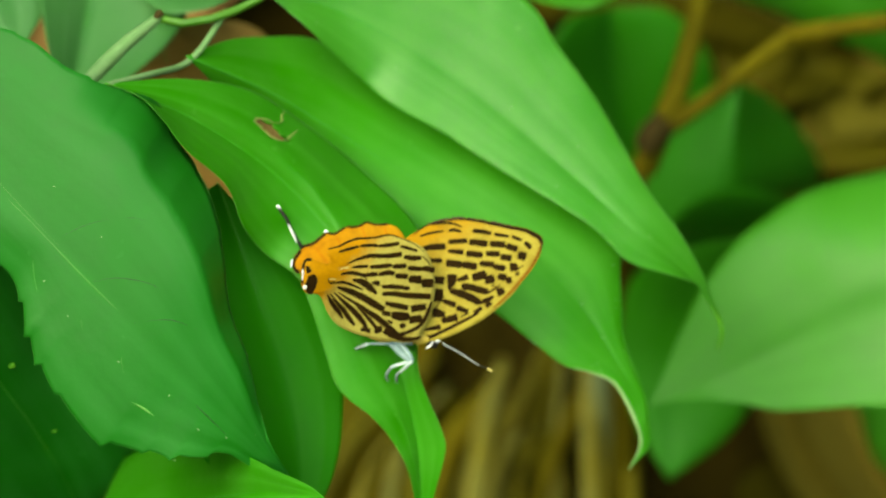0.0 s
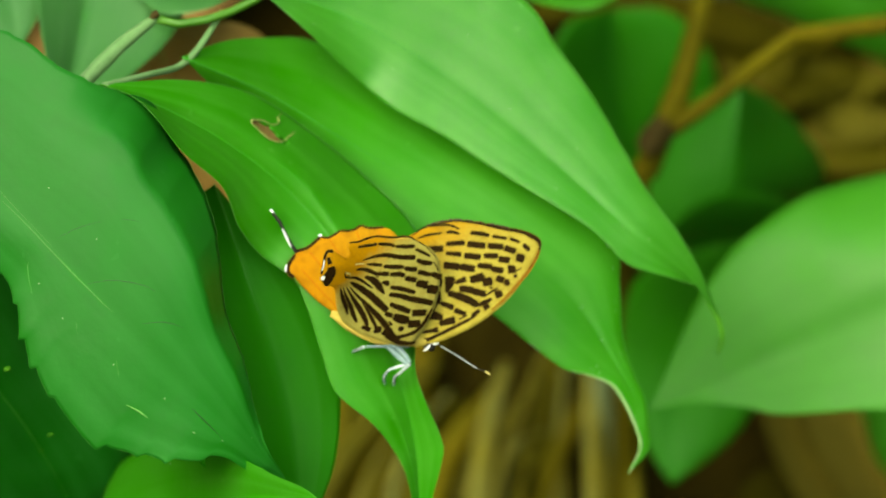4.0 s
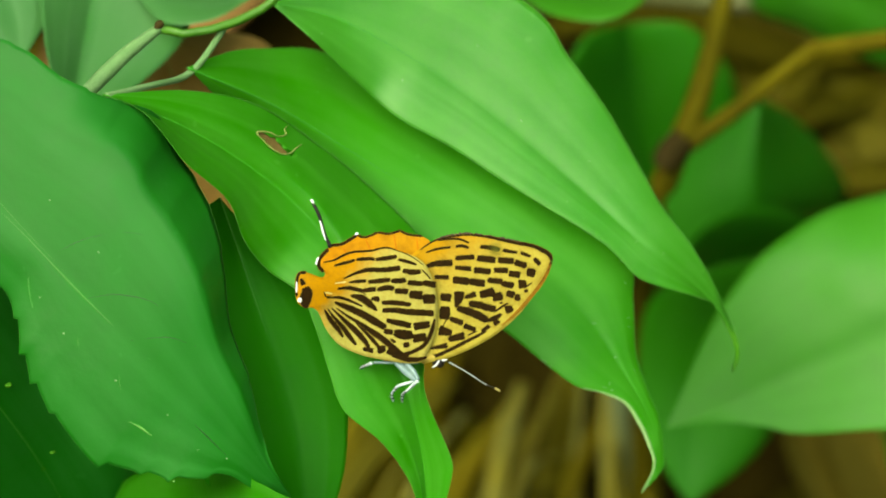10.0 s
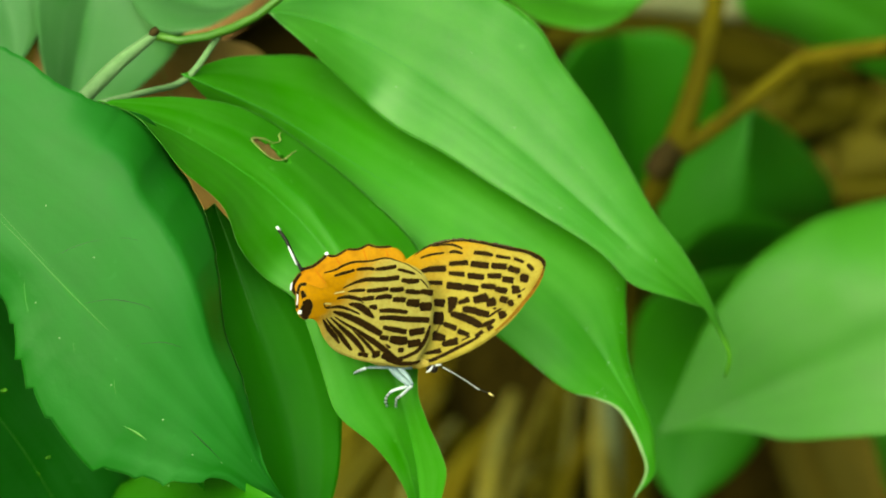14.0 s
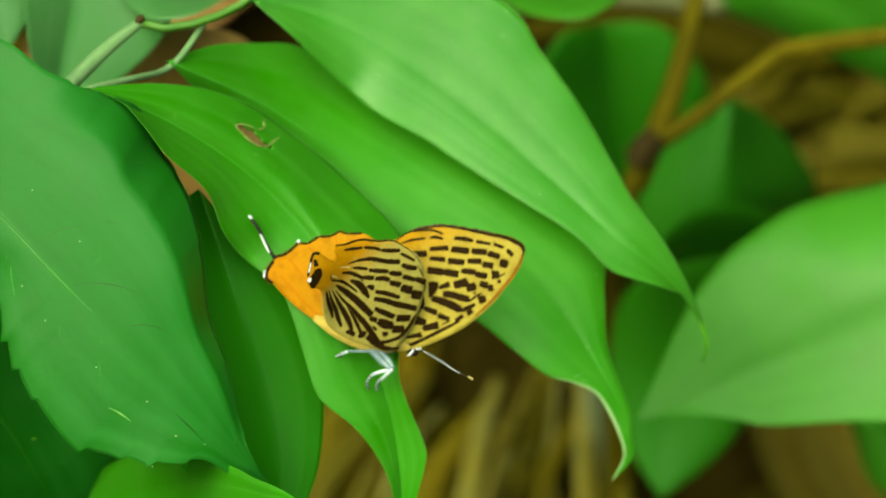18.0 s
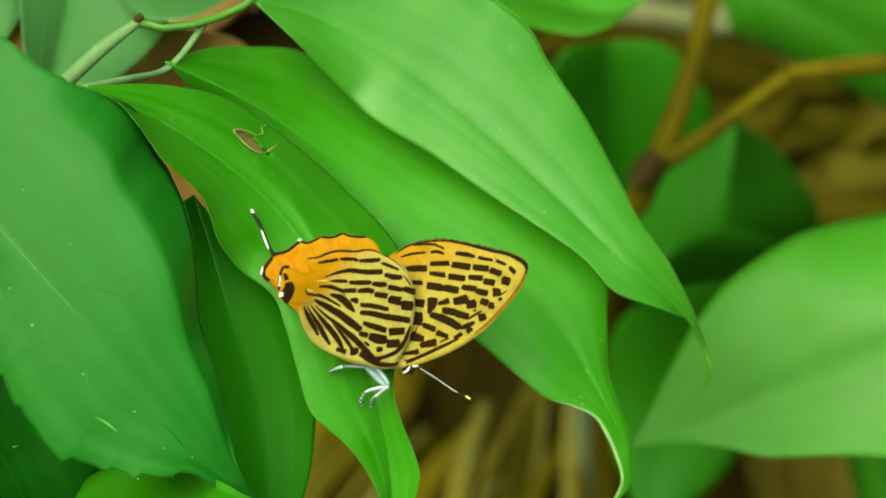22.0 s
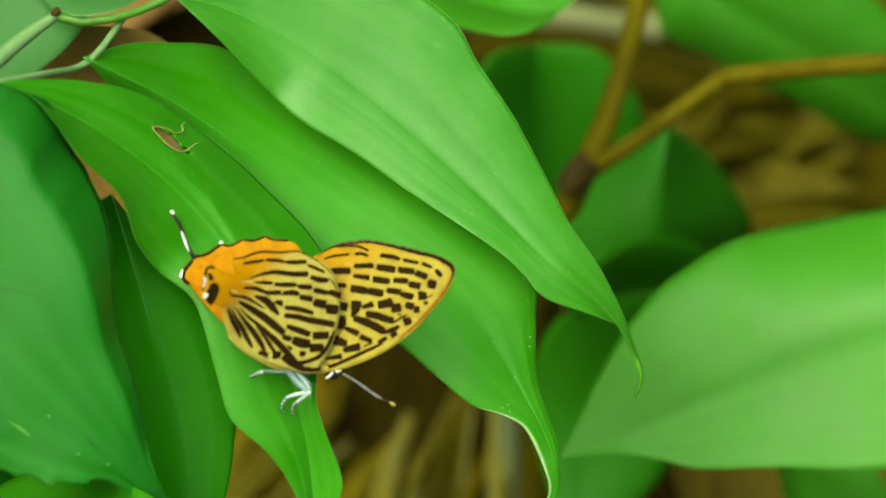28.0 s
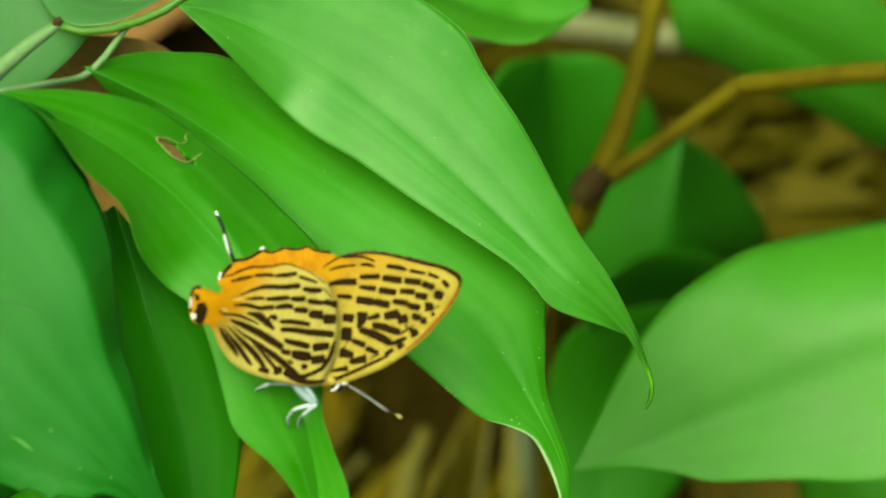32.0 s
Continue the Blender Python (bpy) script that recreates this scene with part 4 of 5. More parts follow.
def plate(outline, z, thick=0.07, dome=0.25, n=110, rise=no_rise):
    """A wing blade in millimetres: a smooth outline filled by rings about its middle, faintly domed towards +z."""
    o = spline(list(outline) + [outline[0]], n + 1)[:-1]
    c = o.mean(0)
    rings = 14
    verts, faces = [], []
    for side in (1, -1):
        for k in range(rings + 1):
            f = 1 - k / rings
            for x, y in o:
                px, py = c[0] + (x - c[0]) * f, c[1] + (y - c[1]) * f
                h = dome * (1 - f * f) + rise(px, py)
                verts.append((px / 1000, py / 1000, (z + h + side * thick / 2) / 1000))
    m = (rings + 1) * n
    for k in range(rings):
        for i in range(n):
            j = (i + 1) % n
            a, b, c2, d = k * n + i, k * n + j, (k + 1) * n + j, (k + 1) * n + i
            faces += [(a, b, c2, d), (m + d, m + c2, m + b, m + a)]
    faces += [(j, i, m + i, m + j) for i, j in ((i, (i + 1) % n) for i in range(n))]
    return verts, faces, c, o


def height_on(outline_middle, outline, x, y, z, dome, thick):
    """Height of the wing's face above its plane at a place."""
    d = np.array((x, y)) - outline_middle
    r = np.linalg.norm(d)
    if r < 1e-6:
        return z + dome + thick / 2
    rays = outline - outline_middle
    ang = np.abs(np.angle((rays[:, 0] + 1j * rays[:, 1]) / (d[0] + 1j * d[1])))
    f = min(1.0, r / np.linalg.norm(rays[np.argmin(ang)]))
    return z + dome * (1 - f * f) + thick / 2


def dashes(parent, rows, face, name="dark_band", material=None, seed=0, lift=0.0):
    """Scale bands on a wing: each one a line of places with its width, or its widths along the line, drawn as a low ribbon with ragged edges."""
    rng = random.Random(seed)
    for *line, width in rows:
        widths = width if isinstance(width, tuple) else (width, width)
        pts = [tuple(line[i:i + 2]) for i in range(0, len(line), 2)]
        if len(pts) < 4 and max(widths) > 0.3:
            # bars reach almost to the wing veins
            a, b = np.array(pts[0]), np.array(pts[-1])
            reach = (b - a) / np.linalg.norm(b - a) * 0.07
            pts = [tuple(a - reach), *pts[1:-1], tuple(b + reach)]
        length = sum(math.dist(p, q) for p, q in zip(pts, pts[1:]))
        n = max(8, min(60, int(length / 0.09)))
        path = spline(pts, n)
        t = np.gradient(path, axis=0)
        t /= np.linalg.norm(t, axis=1)[:, None] + 1e-9
        wide = np.interp(np.linspace(0, 1, n), np.linspace(0, 1, len(widths)), widths)
        verts, faces = [], []
        for i, (p, d) in enumerate(zip(path, t)):
            end = min(i, n - 1 - i)
            w = wide[i] * 0.54 * (0.6 if end == 0 else 0.9 if end == 1 else 1.0)
            for s in (-2, -1, -0.4, 0.4, 1, 2):
                rag = rng.uniform(-0.055, 0.05) if abs(s) == 1 else rng.uniform(0.02, 0.11) if abs(s) == 2 else 0.0
                s, rim = max(-1, min(1, s)), abs(s) == 2
                q = p + np.array((-d[1], d[0])) * (s * w + math.copysign(min(abs(rag), w * 0.4), rag * s))
                q = q + d * (rng.uniform(-0.08, 0.08) if end == 0 else 0.0)
                verts.append((q[0] / 1000, q[1] / 1000, (face(q[0], q[1]) + lift + (0.03 if abs(s) < 1 else 0.006 if rim else 0.014)) / 1000))
        for i in range(n - 1):
            for k in range(5):
                faces.append((i * 6 + k, i * 6 + k + 1, i * 6 + k + 7, i * 6 + k + 6))
        band = part(name, (verts, faces), material or DARK, parent)
        if not material:
            band.data.materials.append(THIN)
            for k, face_of in enumerate(band.data.polygons):
                face_of.material_index = 1 if k % 5 in (0, 4) else 0


def rod(parent, points, radii, material, name, sides=8, n=14, label="", squash=1.0):
    line = spline([tuple(c / 1000 for c in p) for p in points], n)
    verts, faces = tube(line, [r / 1000 for r in radii], sides)
    mid = sum(p[2] for p in points) / len(points) / 1000
    verts = [(v[0], v[1], mid + (v[2] - mid) * squash) for v in verts]
    return part(name, (verts, faces), material, parent, label)


def fringe(parent, outline, first, last, z, material, seed):
    """Fine hair scales that stand out past a stretch of the wing's margin."""
    rng = random.Random(seed)
    n = len(outline)
    line = spline([tuple(outline[i % n]) for i in range(first, last + 1)], 4 * (last - first) + 1)
    middle = outline.mean(0)
    verts, faces = [], []
    for p in line:
        out = (p - middle) / np.linalg.norm(p - middle)
        q = p + out * rng.uniform(0.02, 0.2) + np.array((rng.uniform(-0.04, 0.04), rng.uniform(-0.04, 0.04)))
        for c, h in ((p - out * 0.05, 0.04), (q, 0.0)):
            verts.append((c[0] / 1000, c[1] / 1000, (z + h) / 1000))
    for i in range(len(line) - 1):
        faces.append((2 * i, 2 * i + 1, 2 * i + 3, 2 * i + 2))
    part("fringe", (verts, faces), material, parent, "dusky hair fringe")


BUTTERFLY = {}


def build_butterfly():
    seat = HOME @ pose(-0.00332, -0.01149, -0.62865, 0, 0, 0)
    b = thing("butterfly", seat, "small yellow and orange butterfly with dark bars, perched on a leaf", "butterfly")
    # forewing of the near side
    fore = [(0.14, -0.41), (4.00, 0.62), (8.20, 2.69), (11.58, 5.45), (13.85, 8.48), (15.29, 11.10), (15.57, 12.34), (14.67, 13.23), (12.12, 14.27), (8.68, 14.95), (5.37, 15.37), (2.48, 14.95), (0.41, 13.99), (-2.00, 12.06), (-3.72, 8.61), (-3.72, 4.48), (-2.34, 1.38)]
    v, f, c, o = plate(fore, 0.35)
    fw = part("forewing", (v, f), FORE, b, "yellow forewing with rows of dark bars", 110)
    on = lambda x, y: height_on(c, o, x, y, 0.35, 0.25, 0.07)
    dashes(fw, [(-0.27, 13.39, 1.34, 14.43, 2.94, 14.88, 5.24, 15.21, 7.07, 15.07, 8.91, 14.75, 11.20, 14.24, 12.81, 13.99, 14.19, 13.53, 15.33, 12.80, 15.61, 12.02, (0.11, 0.16, 0.18, 0.18, 0.23, 0.28, 0.30, 0.32, 0.37, 0.46, 0.37)), (15.56, 11.97, 15.11, 10.69, 14.19, 9.31, (0.28, 0.14, 0.09))], on, seed=97)
    dashes(fw, [(1.91, 14.49, 3.17, 14.68, 4.43, 14.68, 5.65, 14.22, (0.09, 0.21, 0.23, 0.18)), (0.42, 13.03, 1.79, 13.48, 3.45, 13.71, (0.14, 0.25, 0.21)), (4.09, 13.76, 4.78, 13.85, 5.60, 13.62, (0.28, 0.34, 0.23)), (7.03, 13.74, 8.22, 13.65, 9.28, 13.42, (0.39, 0.46, 0.32)), (9.69, 13.33, 11.43, 13.07, (0.34, 0.30)), (11.89, 13.03, 13.04, 12.61, (0.34, 0.28)), (13.54, 12.29, 14.19, 11.65, (0.41, 0.46))], on, seed=98)
    dashes(fw, [(0.53, 11.37, 1.57, 11.69, 3.63, 11.81, (0.37, 0.69, 0.64)), (4.04, 12.38, 6.29, 12.52, (0.46, 0.55)), (6.61, 12.38, 8.82, 12.15, (0.64, 0.73)), (9.18, 12.16, 11.02, 12.02, (0.64, 0.64)), (11.20, 11.88, 12.53, 11.47, (0.69, 0.62)), (12.67, 10.73, 13.59, 10.55, (0.87, 0.92))], on, seed=99)
    dashes(fw, [(1.52, 10.09, 3.17, 10.04, (0.41, 0.46)), (4.00, 11.24, 5.88, 11.08, (0.41, 0.55)), (6.27, 10.96, 8.22, 10.73, (0.64, 0.64)), (8.68, 10.94, 10.33, 10.87, (0.50, 0.60)), (10.52, 10.53, 11.80, 10.34, (0.64, 0.69)), (11.62, 9.26, 12.49, 9.26, (1.01, 0.78)), (12.49, 8.90, 13.27, 9.45, (0.14, 0.11)), (12.35, 8.39, 12.72, 8.48, (0.34, 0.32))], on, seed=100)
    dashes(fw, [(3.72, 9.77, 5.61, 9.56, (0.78, 0.78)), (5.74, 9.56, 7.49, 9.31, (0.73, 0.78)), (7.95, 9.72, 9.60, 9.56, (0.55, 0.60)), (9.64, 9.31, 10.98, 9.08, (0.55, 0.73)), (10.20, 8.12, 11.11, 7.93, (0.69, 0.73)), (11.20, 7.66, 11.80, 7.61, (0.69, 0.73))], on, seed=101)
    dashes(fw, [(2.21, 7.70, 3.45, 7.56, (0.78, 0.87)), (4.41, 8.30, 4.39, 7.52, 4.00, 6.42, (1.19, 0.92, 0.18)), (5.15, 7.61, 6.43, 8.07, (0.32, 0.64)), (6.98, 7.93, 8.63, 8.35, (0.78, 0.96)), (8.54, 7.57, 9.60, 7.84, (0.83, 0.92))], on, seed=102)
    dashes(fw, [(5.70, 6.90, 7.30, 6.65, (0.69, 0.78)), (7.30, 6.56, 8.86, 6.19, (0.78, 0.64)), (8.77, 5.91, 9.60, 6.51, 10.42, 6.97, (0.18, 0.21, 0.16)), (9.28, 6.92, 9.74, 7.01, (0.18, 0.23)), (10.06, 6.10, 10.88, 6.33, (0.87, 0.69))], on, seed=103)
    dashes(fw, [(4.18, 6.32, 5.47, 5.98, 6.85, 5.41, 7.90, 4.81, (0.55, 0.83, 0.87, 0.69)), (2.12, 5.77, 3.31, 5.73, (1.38, 1.42)), (7.81, 4.77, 8.91, 5.22, 9.51, 5.64, (0.28, 0.55, 0.32)), (8.68, 4.44, 9.28, 4.86, (0.55, 0.41))], on, seed=104)
    dashes(fw, [(3.36, 5.09, 4.87, 4.53, (0.46, 0.64)), (5.06, 4.21, 6.39, 3.75, (0.60, 0.46)), (7.17, 3.57, 8.08, 4.17, (0.32, 0.46))], on, seed=105)
    dashes(fw, [(2.03, 3.68, 3.54, 3.30, (1.15, 0.60)), (3.22, 2.56, 5.06, 3.02, (0.55, 0.87)), (1.06, 1.46, 2.99, 1.83, (0.23, 0.60)), (5.51, 3.07, 6.57, 3.57, (0.14, 0.14))], on, seed=106)
    dashes(fw, [(-0.27, 0.31, 1.57, 0.56, 3.17, 1.23, 5.01, 2.15, 6.62, 2.97, 7.76, 3.57, (0.23, 0.34, 0.34, 0.34, 0.32, 0.18)), (1.91, 3.11, 2.60, 4.37, 3.17, 5.41, (0.09, 0.11, 0.09))], on, seed=107)
    dashes(fw, [(15.52, 11.79, 14.97, 10.41, 14.10, 8.97, 13.04, 7.66, 11.21, 5.64, 9.60, 4.21, (0.23, 0.32, 0.32, 0.30, 0.23, 0.14))], on, "orange_margin", MARGIN, seed=114)
    fringe(fw, o, 38, 72, 0.37, HAIR, 61)
    part("forewing", plate(fore, -0.35)[:2], FORE, b, "yellow forewing of the other side")
    # hindwing of the near side, its rear margin torn away
    hind = [(0.14, -0.21), (1.38, 2.55), (1.86, 5.86), (1.58, 8.61), (0.69, 11.09), (-0.62, 12.40), (-2.69, 13.23), (-4.41, 13.64), (-6.48, 13.23), (-9.24, 12.61), (-11.86, 11.85), (-12.27, 11.37), (-11.79, 10.68), (-12.27, 10.13), (-13.72, 10.61), (-14.89, 10.89), (-15.51, 9.99), (-15.51, 7.92), (-14.75, 6.68), (-12.96, 6.27), (-11.65, 3.79), (-9.92, 1.86), (-7.17, 0.62), (-3.72, -0.07), (-1.52, -0.34)]
    v, f, c2, o2 = plate(hind, 0.75, n=150, rise=lobe_rise)
    hw = part("hindwing", (v, f), HIND, b, "striped yellow hindwing with a torn orange rear margin", 150)
    on2 = lambda x, y: height_on(c2, o2, x, y, 0.75, 0.25, 0.07) + lobe_rise(x, y)
    dashes(hw, [(-12.08, 11.88, -10.70, 12.17, -9.56, 12.75, -8.41, 13.14, -7.26, 13.21, -6.11, 13.32, -4.97, 13.62, -4.05, 13.62, -3.13, 13.32, (0.11, 0.21, 0.21, 0.18, 0.11)), (-3.13, 13.32, -1.87, 12.86, -0.61, 12.11, 0.08, 11.56, (0.09, 0.09, 0.07))], on2, seed=65)
    dashes(hw, [(-10.70, 11.49, -9.10, 11.90, -8.29, 12.13, (0.18, 0.32, 0.28)), (-8.00, 12.20, -6.57, 12.34, -5.84, 12.24, (0.28, 0.34, 0.28)), (-5.66, 12.24, -4.51, 12.38, -3.22, 12.61, (0.30, 0.44, 0.39)), (-2.90, 12.24, -1.76, 11.95, -0.79, 11.65, (0.28, 0.32, 0.21))], on2, seed=66)
    dashes(hw, [(-9.65, 9.90, -8.52, 10.41, -7.49, 10.78, -6.57, 10.98, -4.51, 11.01, -2.67, 11.24, (0.11, 0.30, 0.46, 0.50, 0.53)), (-2.40, 10.91, -1.30, 10.73, -0.29, 10.78, (0.41, 0.57, 0.46)), (-0.11, 11.03, 0.54, 10.41, 0.95, 9.88, (0.11, 0.14, 0.11))], on2, seed=67)
    dashes(hw, [(-8.87, 9.47, -7.95, 9.58, -6.89, 9.65, (0.16, 0.34, 0.30)), (-6.57, 9.56, -5.43, 9.63, -4.00, 9.81, (0.34, 0.50, 0.41)), (-3.77, 9.65, -2.90, 9.68, -2.08, 9.77, (0.41, 0.57, 0.46)), (-1.76, 9.47, -0.61, 9.36, -0.01, 9.31, (0.46, 0.55, 0.41)), (0.12, 9.45, 1.59, 9.17, (0.55, 0.69))], on2, seed=68)
    dashes(hw, [(-10.29, 8.73, -8.87, 8.80, -7.22, 8.44, (0.21, 0.41, 0.37)), (-7.15, 8.48, -6.34, 8.60, -5.66, 8.67, (0.39, 0.50, 0.44)), (-5.43, 8.60, -4.39, 8.83, -3.50, 8.74, (0.39, 0.55, 0.46)), (-3.32, 8.46, -1.76, 8.37, (0.50, 0.62)), (-1.53, 8.02, -0.01, 7.93, (0.78, 0.96)), (0.12, 7.47, 1.50, 7.48, (0.96, 1.06))], on2, seed=69)
    dashes(hw, [(-6.16, 7.54, -5.29, 7.47, (0.32, 0.64)), (-8.75, 7.89, -7.60, 7.66, -6.69, 7.13, -5.47, 6.05, (0.23, 0.73, 0.78, 0.18)), (-7.90, 8.57, -6.80, 7.98, (0.11, 0.09))], on2, seed=70)
    dashes(hw, [(-4.97, 7.02, -3.59, 7.04, -2.21, 6.90, -1.39, 6.76, (0.39, 0.50, 0.50, 0.41))], on2, seed=71)
    dashes(hw, [(-4.85, 6.10, -3.36, 6.12, -1.76, 5.91, -0.38, 5.85, 1.46, 5.73, (0.46, 0.55, 0.64, 0.64, 0.60))], on2, seed=72)
    dashes(hw, [(-4.28, 4.88, -2.90, 4.58, -1.39, 4.26, (0.41, 0.64, 0.60)), (-0.98, 4.13, 0.90, 4.42, (0.83, 0.73))], on2, seed=73)
    dashes(hw, [(-4.58, 3.62, -3.54, 3.44, (0.50, 0.55)), (-3.32, 3.39, -2.21, 3.16, -1.16, 3.12, (0.69, 1.10, 0.83)), (-1.07, 2.66, 0.49, 2.89, (0.87, 0.87))], on2, seed=74)
    dashes(hw, [(-2.21, 1.88, -1.53, 1.97, (0.55, 0.55)), (-3.77, 2.61, -3.27, 2.24, (0.23, 0.32))], on2, seed=75)
    dashes(hw, [(-10.70, 7.13, -8.87, 6.37, -7.26, 5.64, -5.88, 4.84, -4.42, 3.99, (0.22, 0.62, 0.74, 0.80, 0.62)), (-11.73, 7.68, -10.01, 7.66, -8.64, 7.20, -7.21, 6.56, (0.11, 0.30, 0.28, 0.16))], on2, seed=76)
    dashes(hw, [(-10.50, 6.45, -9.10, 5.45, -7.60, 4.55, -6.34, 3.71, -4.97, 2.79, -3.59, 1.69, -2.40, 0.78, -1.48, 0.55, (0.10, 0.22, 0.34, 0.50, 0.60, 0.64, 0.55, 0.36))], on2, seed=77)
    dashes(hw, [(-2.67, 0.64, -1.30, 1.01, 0.08, 1.70, 0.81, 2.66, 1.27, 3.81, 1.55, 5.07, (0.32, 0.39, 0.41, 0.44, 0.41, 0.18)), (-3.59, 0.55, -1.53, 0.14, 0.08, 0.23, 0.63, 0.55, (0.18, 0.50, 0.50, 0.23))], on2, seed=78)
    dashes(hw, [(-11.96, 6.28, -11.16, 5.00, -10.24, 3.89, -9.55, 2.84, (0.14, 0.50, 0.50, 0.18)), (-11.55, 6.35, -10.66, 5.22, -9.55, 3.99, -8.75, 2.89, -7.90, 1.86, (0.10, 0.28, 0.46, 0.50, 0.23)), (-11.05, 6.45, -9.60, 5.05, -8.28, 3.85, -7.13, 2.65, -6.37, 1.57, (0.10, 0.30, 0.55, 0.60, 0.35)), (-8.05, 4.55, -7.00, 3.60, -5.90, 2.45, -5.10, 1.55, (0.10, 0.30, 0.40, 0.30))], on2, seed=83)
    dashes(hw, [(-7.08, 1.42, -5.93, 1.23, (0.41, 0.55)), (-5.33, 1.24, -4.46, 1.51, (0.83, 0.69)), (-4.16, 1.24, -2.63, 0.64, (0.69, 0.64))], on2, seed=84)
    dashes(hw, [(-15.06, 10.68, -14.19, 10.73, (0.25, 0.3)), (-15.01, 10.68, -15.29, 9.99, -15.43, 8.62, -15.34, 7.93, (0.26, 0.26, 0.2, 0.24))], on2, "lobe_spot", seed=88)
    dashes(hw, [(-14.42, 9.03, -14.14, 8.39, -14.33, 7.47, -14.23, 6.46, (0.8, 1.25, 1.35, 0.35)), (-14.83, 9.99, -14.56, 9.31, (0.3, 0.6))], on2, "lobe_spot", seed=89)
    dashes(hw, [(-15.01, 7.66, -15.06, 7.30, (0.30, 0.36)), (-15.36, 9.65, -15.43, 8.39, (0.09, 0.09))], on2, "white_spot", WHITE, lift=0.03, seed=87)
    dashes(hw, [(-10.70, 9.38, -9.33, 9.54, (0.08, 0.14)), (-11.94, 8.34, -11.02, 8.16, (0.1, 0.16))], on2, "pale_fleck", CREAM, lift=0.02, seed=80)
    dashes(hw, [(-12.03, 8.44, -11.76, 7.84, -11.02, 7.93, (0.11, 0.14, 0.09))], on2, seed=81)
    # hindwing of the far side with scalloped margin and tail
    rear = [(0.00, 0.00), (1.38, 4.48), (1.65, 9.30), (1.38, 12.75), (0.69, 14.54), (-0.62, 15.30), (-2.00, 15.50), (-2.97, 15.99), (-4.27, 15.64), (-5.65, 15.85), (-6.48, 15.37), (-7.44, 15.30), (-8.20, 15.64), (-9.24, 14.95), (-10.27, 14.47), (-11.30, 14.47), (-11.72, 14.06), (-12.82, 12.88), (-13.03, 11.92), (-12.27, 11.23), (-11.58, 9.99), (-9.51, 7.23), (-6.48, 4.48), (-2.34, 1.72)]
    v, f, c3, o3 = plate(rear, -0.75, n=150)
    rw = part("hindwing", (v, f), REAR, b, "orange hindwing with a scalloped dark margin", 150)
    on3 = lambda x, y: height_on(c3, o3, x, y, -0.75, 0.25, 0.07)
    dashes(rw, [(-0.28, 15.23, -2.00, 15.50, -2.97, 15.99, 0.21), (-2.97, 15.99, -4.27, 15.64, -5.65, 15.85, 0.21), (-5.65, 15.85, -7.17, 15.30, -8.20, 15.57, 0.21), (-8.20, 15.57, -9.93, 14.61, -11.44, 14.40, 0.28), (-11.72, 13.99, -12.75, 12.88, -12.89, 11.92, -12.34, 11.30, 0.35)], on3, "dark_margin", seed=8)
    dashes(rw, [(-8.41, 15.71, -8.00, 15.85, 0.2), (-12.96, 13.02, -13.23, 12.19, 0.17)], on3, "white_fleck", WHITE, seed=9)
    for k, line in enumerate(([(-1.65, 1.72), (-6.48, 7.92), (-9.93, 14.12)], [(-1.31, 2.41), (-5.10, 9.99), (-7.17, 15.09)], [(-0.62, 3.10), (-3.03, 11.37), (-3.72, 15.50)], [(-2.00, 1.38), (-7.17, 5.86), (-11.30, 12.06)], [(-0.14, 3.79), (-0.62, 10.68), (-0.97, 14.95)])):
        dashes(rw, [(*line[0], *line[1], *line[2], 0.12)], on3, "wing_vein", VEIN, 30 + k)
    rod(rw, [(x, y, -0.7) for x, y in [(-11.44, 14.19), (-11.92, 15.37), (-12.41, 17.02), (-12.82, 18.40), (-13.44, 19.64)]], (0.28, 0.2, 0.2, 0.24, 0.2), BLACK, "tail", label="thin black tail")
    rod(rw, [(x, y, -0.6) for x, y in [(-11.99, 15.09), (-12.34, 16.33), (-12.61, 17.57)]], (0.1, 0.16, 0.1), WHITE, "tail_stripe")
    rod(rw, [(x, y, -0.7) for x, y in [(-13.23, 19.29), (-13.58, 20.05)]], (0.17, 0.19), WHITE, "tail_tip", n=5)
    # body
    rod(b, [(x, y, 0) for x, y in [(-0.67, 0.66), (-3.75, 0.99), (-7.08, 2.28), (-9.08, 3.31), (-10.22, 3.85)]], (0.9, 1.25, 1.2, 1.0, 0.4), FUR, "abdomen", 16, 24, "pale yellow furry abdomen", 0.4)
    rod(b, [(x, y, 0) for x, y in [(-1.52, 0.34), (0.07, 0.48), (1.52, 0.34)]], (0.5, 0.8, 0.5), FUR, "thorax", 14)
    head = part("head", ball((*[(1.94, -0.25)][0], 0), (0.75, 0.5, 0.6)), BLACK, b)
    part("eye", ball((*[(2.15, -0.38)][0], 0.4), (0.5, 0.5, 0.4)), BLACK, head, "black glossy eye")
    rod(head, [(x, y, 0.75) for x, y in [(1.21, -0.82), (1.68, -0.53), (2.07, 0.03)]], (0.06, 0.14, 0.08), WHITE, "eye_ring")
    rod(head, [(x, y, 0.6) for x, y in [(2.35, 0.03), (3.03, 0.12)]], (0.12, 0.08), WHITE, "palp", n=5)
    for z, pts in ((0.5, [(3.03, -0.07), (5.38, -1.38), (7.44, -2.69), (8.82, -3.24)]), (-0.6, [(2.89, 0.07), (5.93, -1.03), (8.13, -2.55), (9.37, -3.37)])):
        if z > 0:
            an = rod(b, [(x, y, z + 1.5 * k) for k, (x, y) in enumerate(pts)], (0.065, 0.06, 0.06, 0.10), BLACK, "antenna", 6, 20, "black antenna ringed with white")
            path = spline([(x, y, z + 1.5 * k) for k, (x, y) in enumerate(pts)], 40)
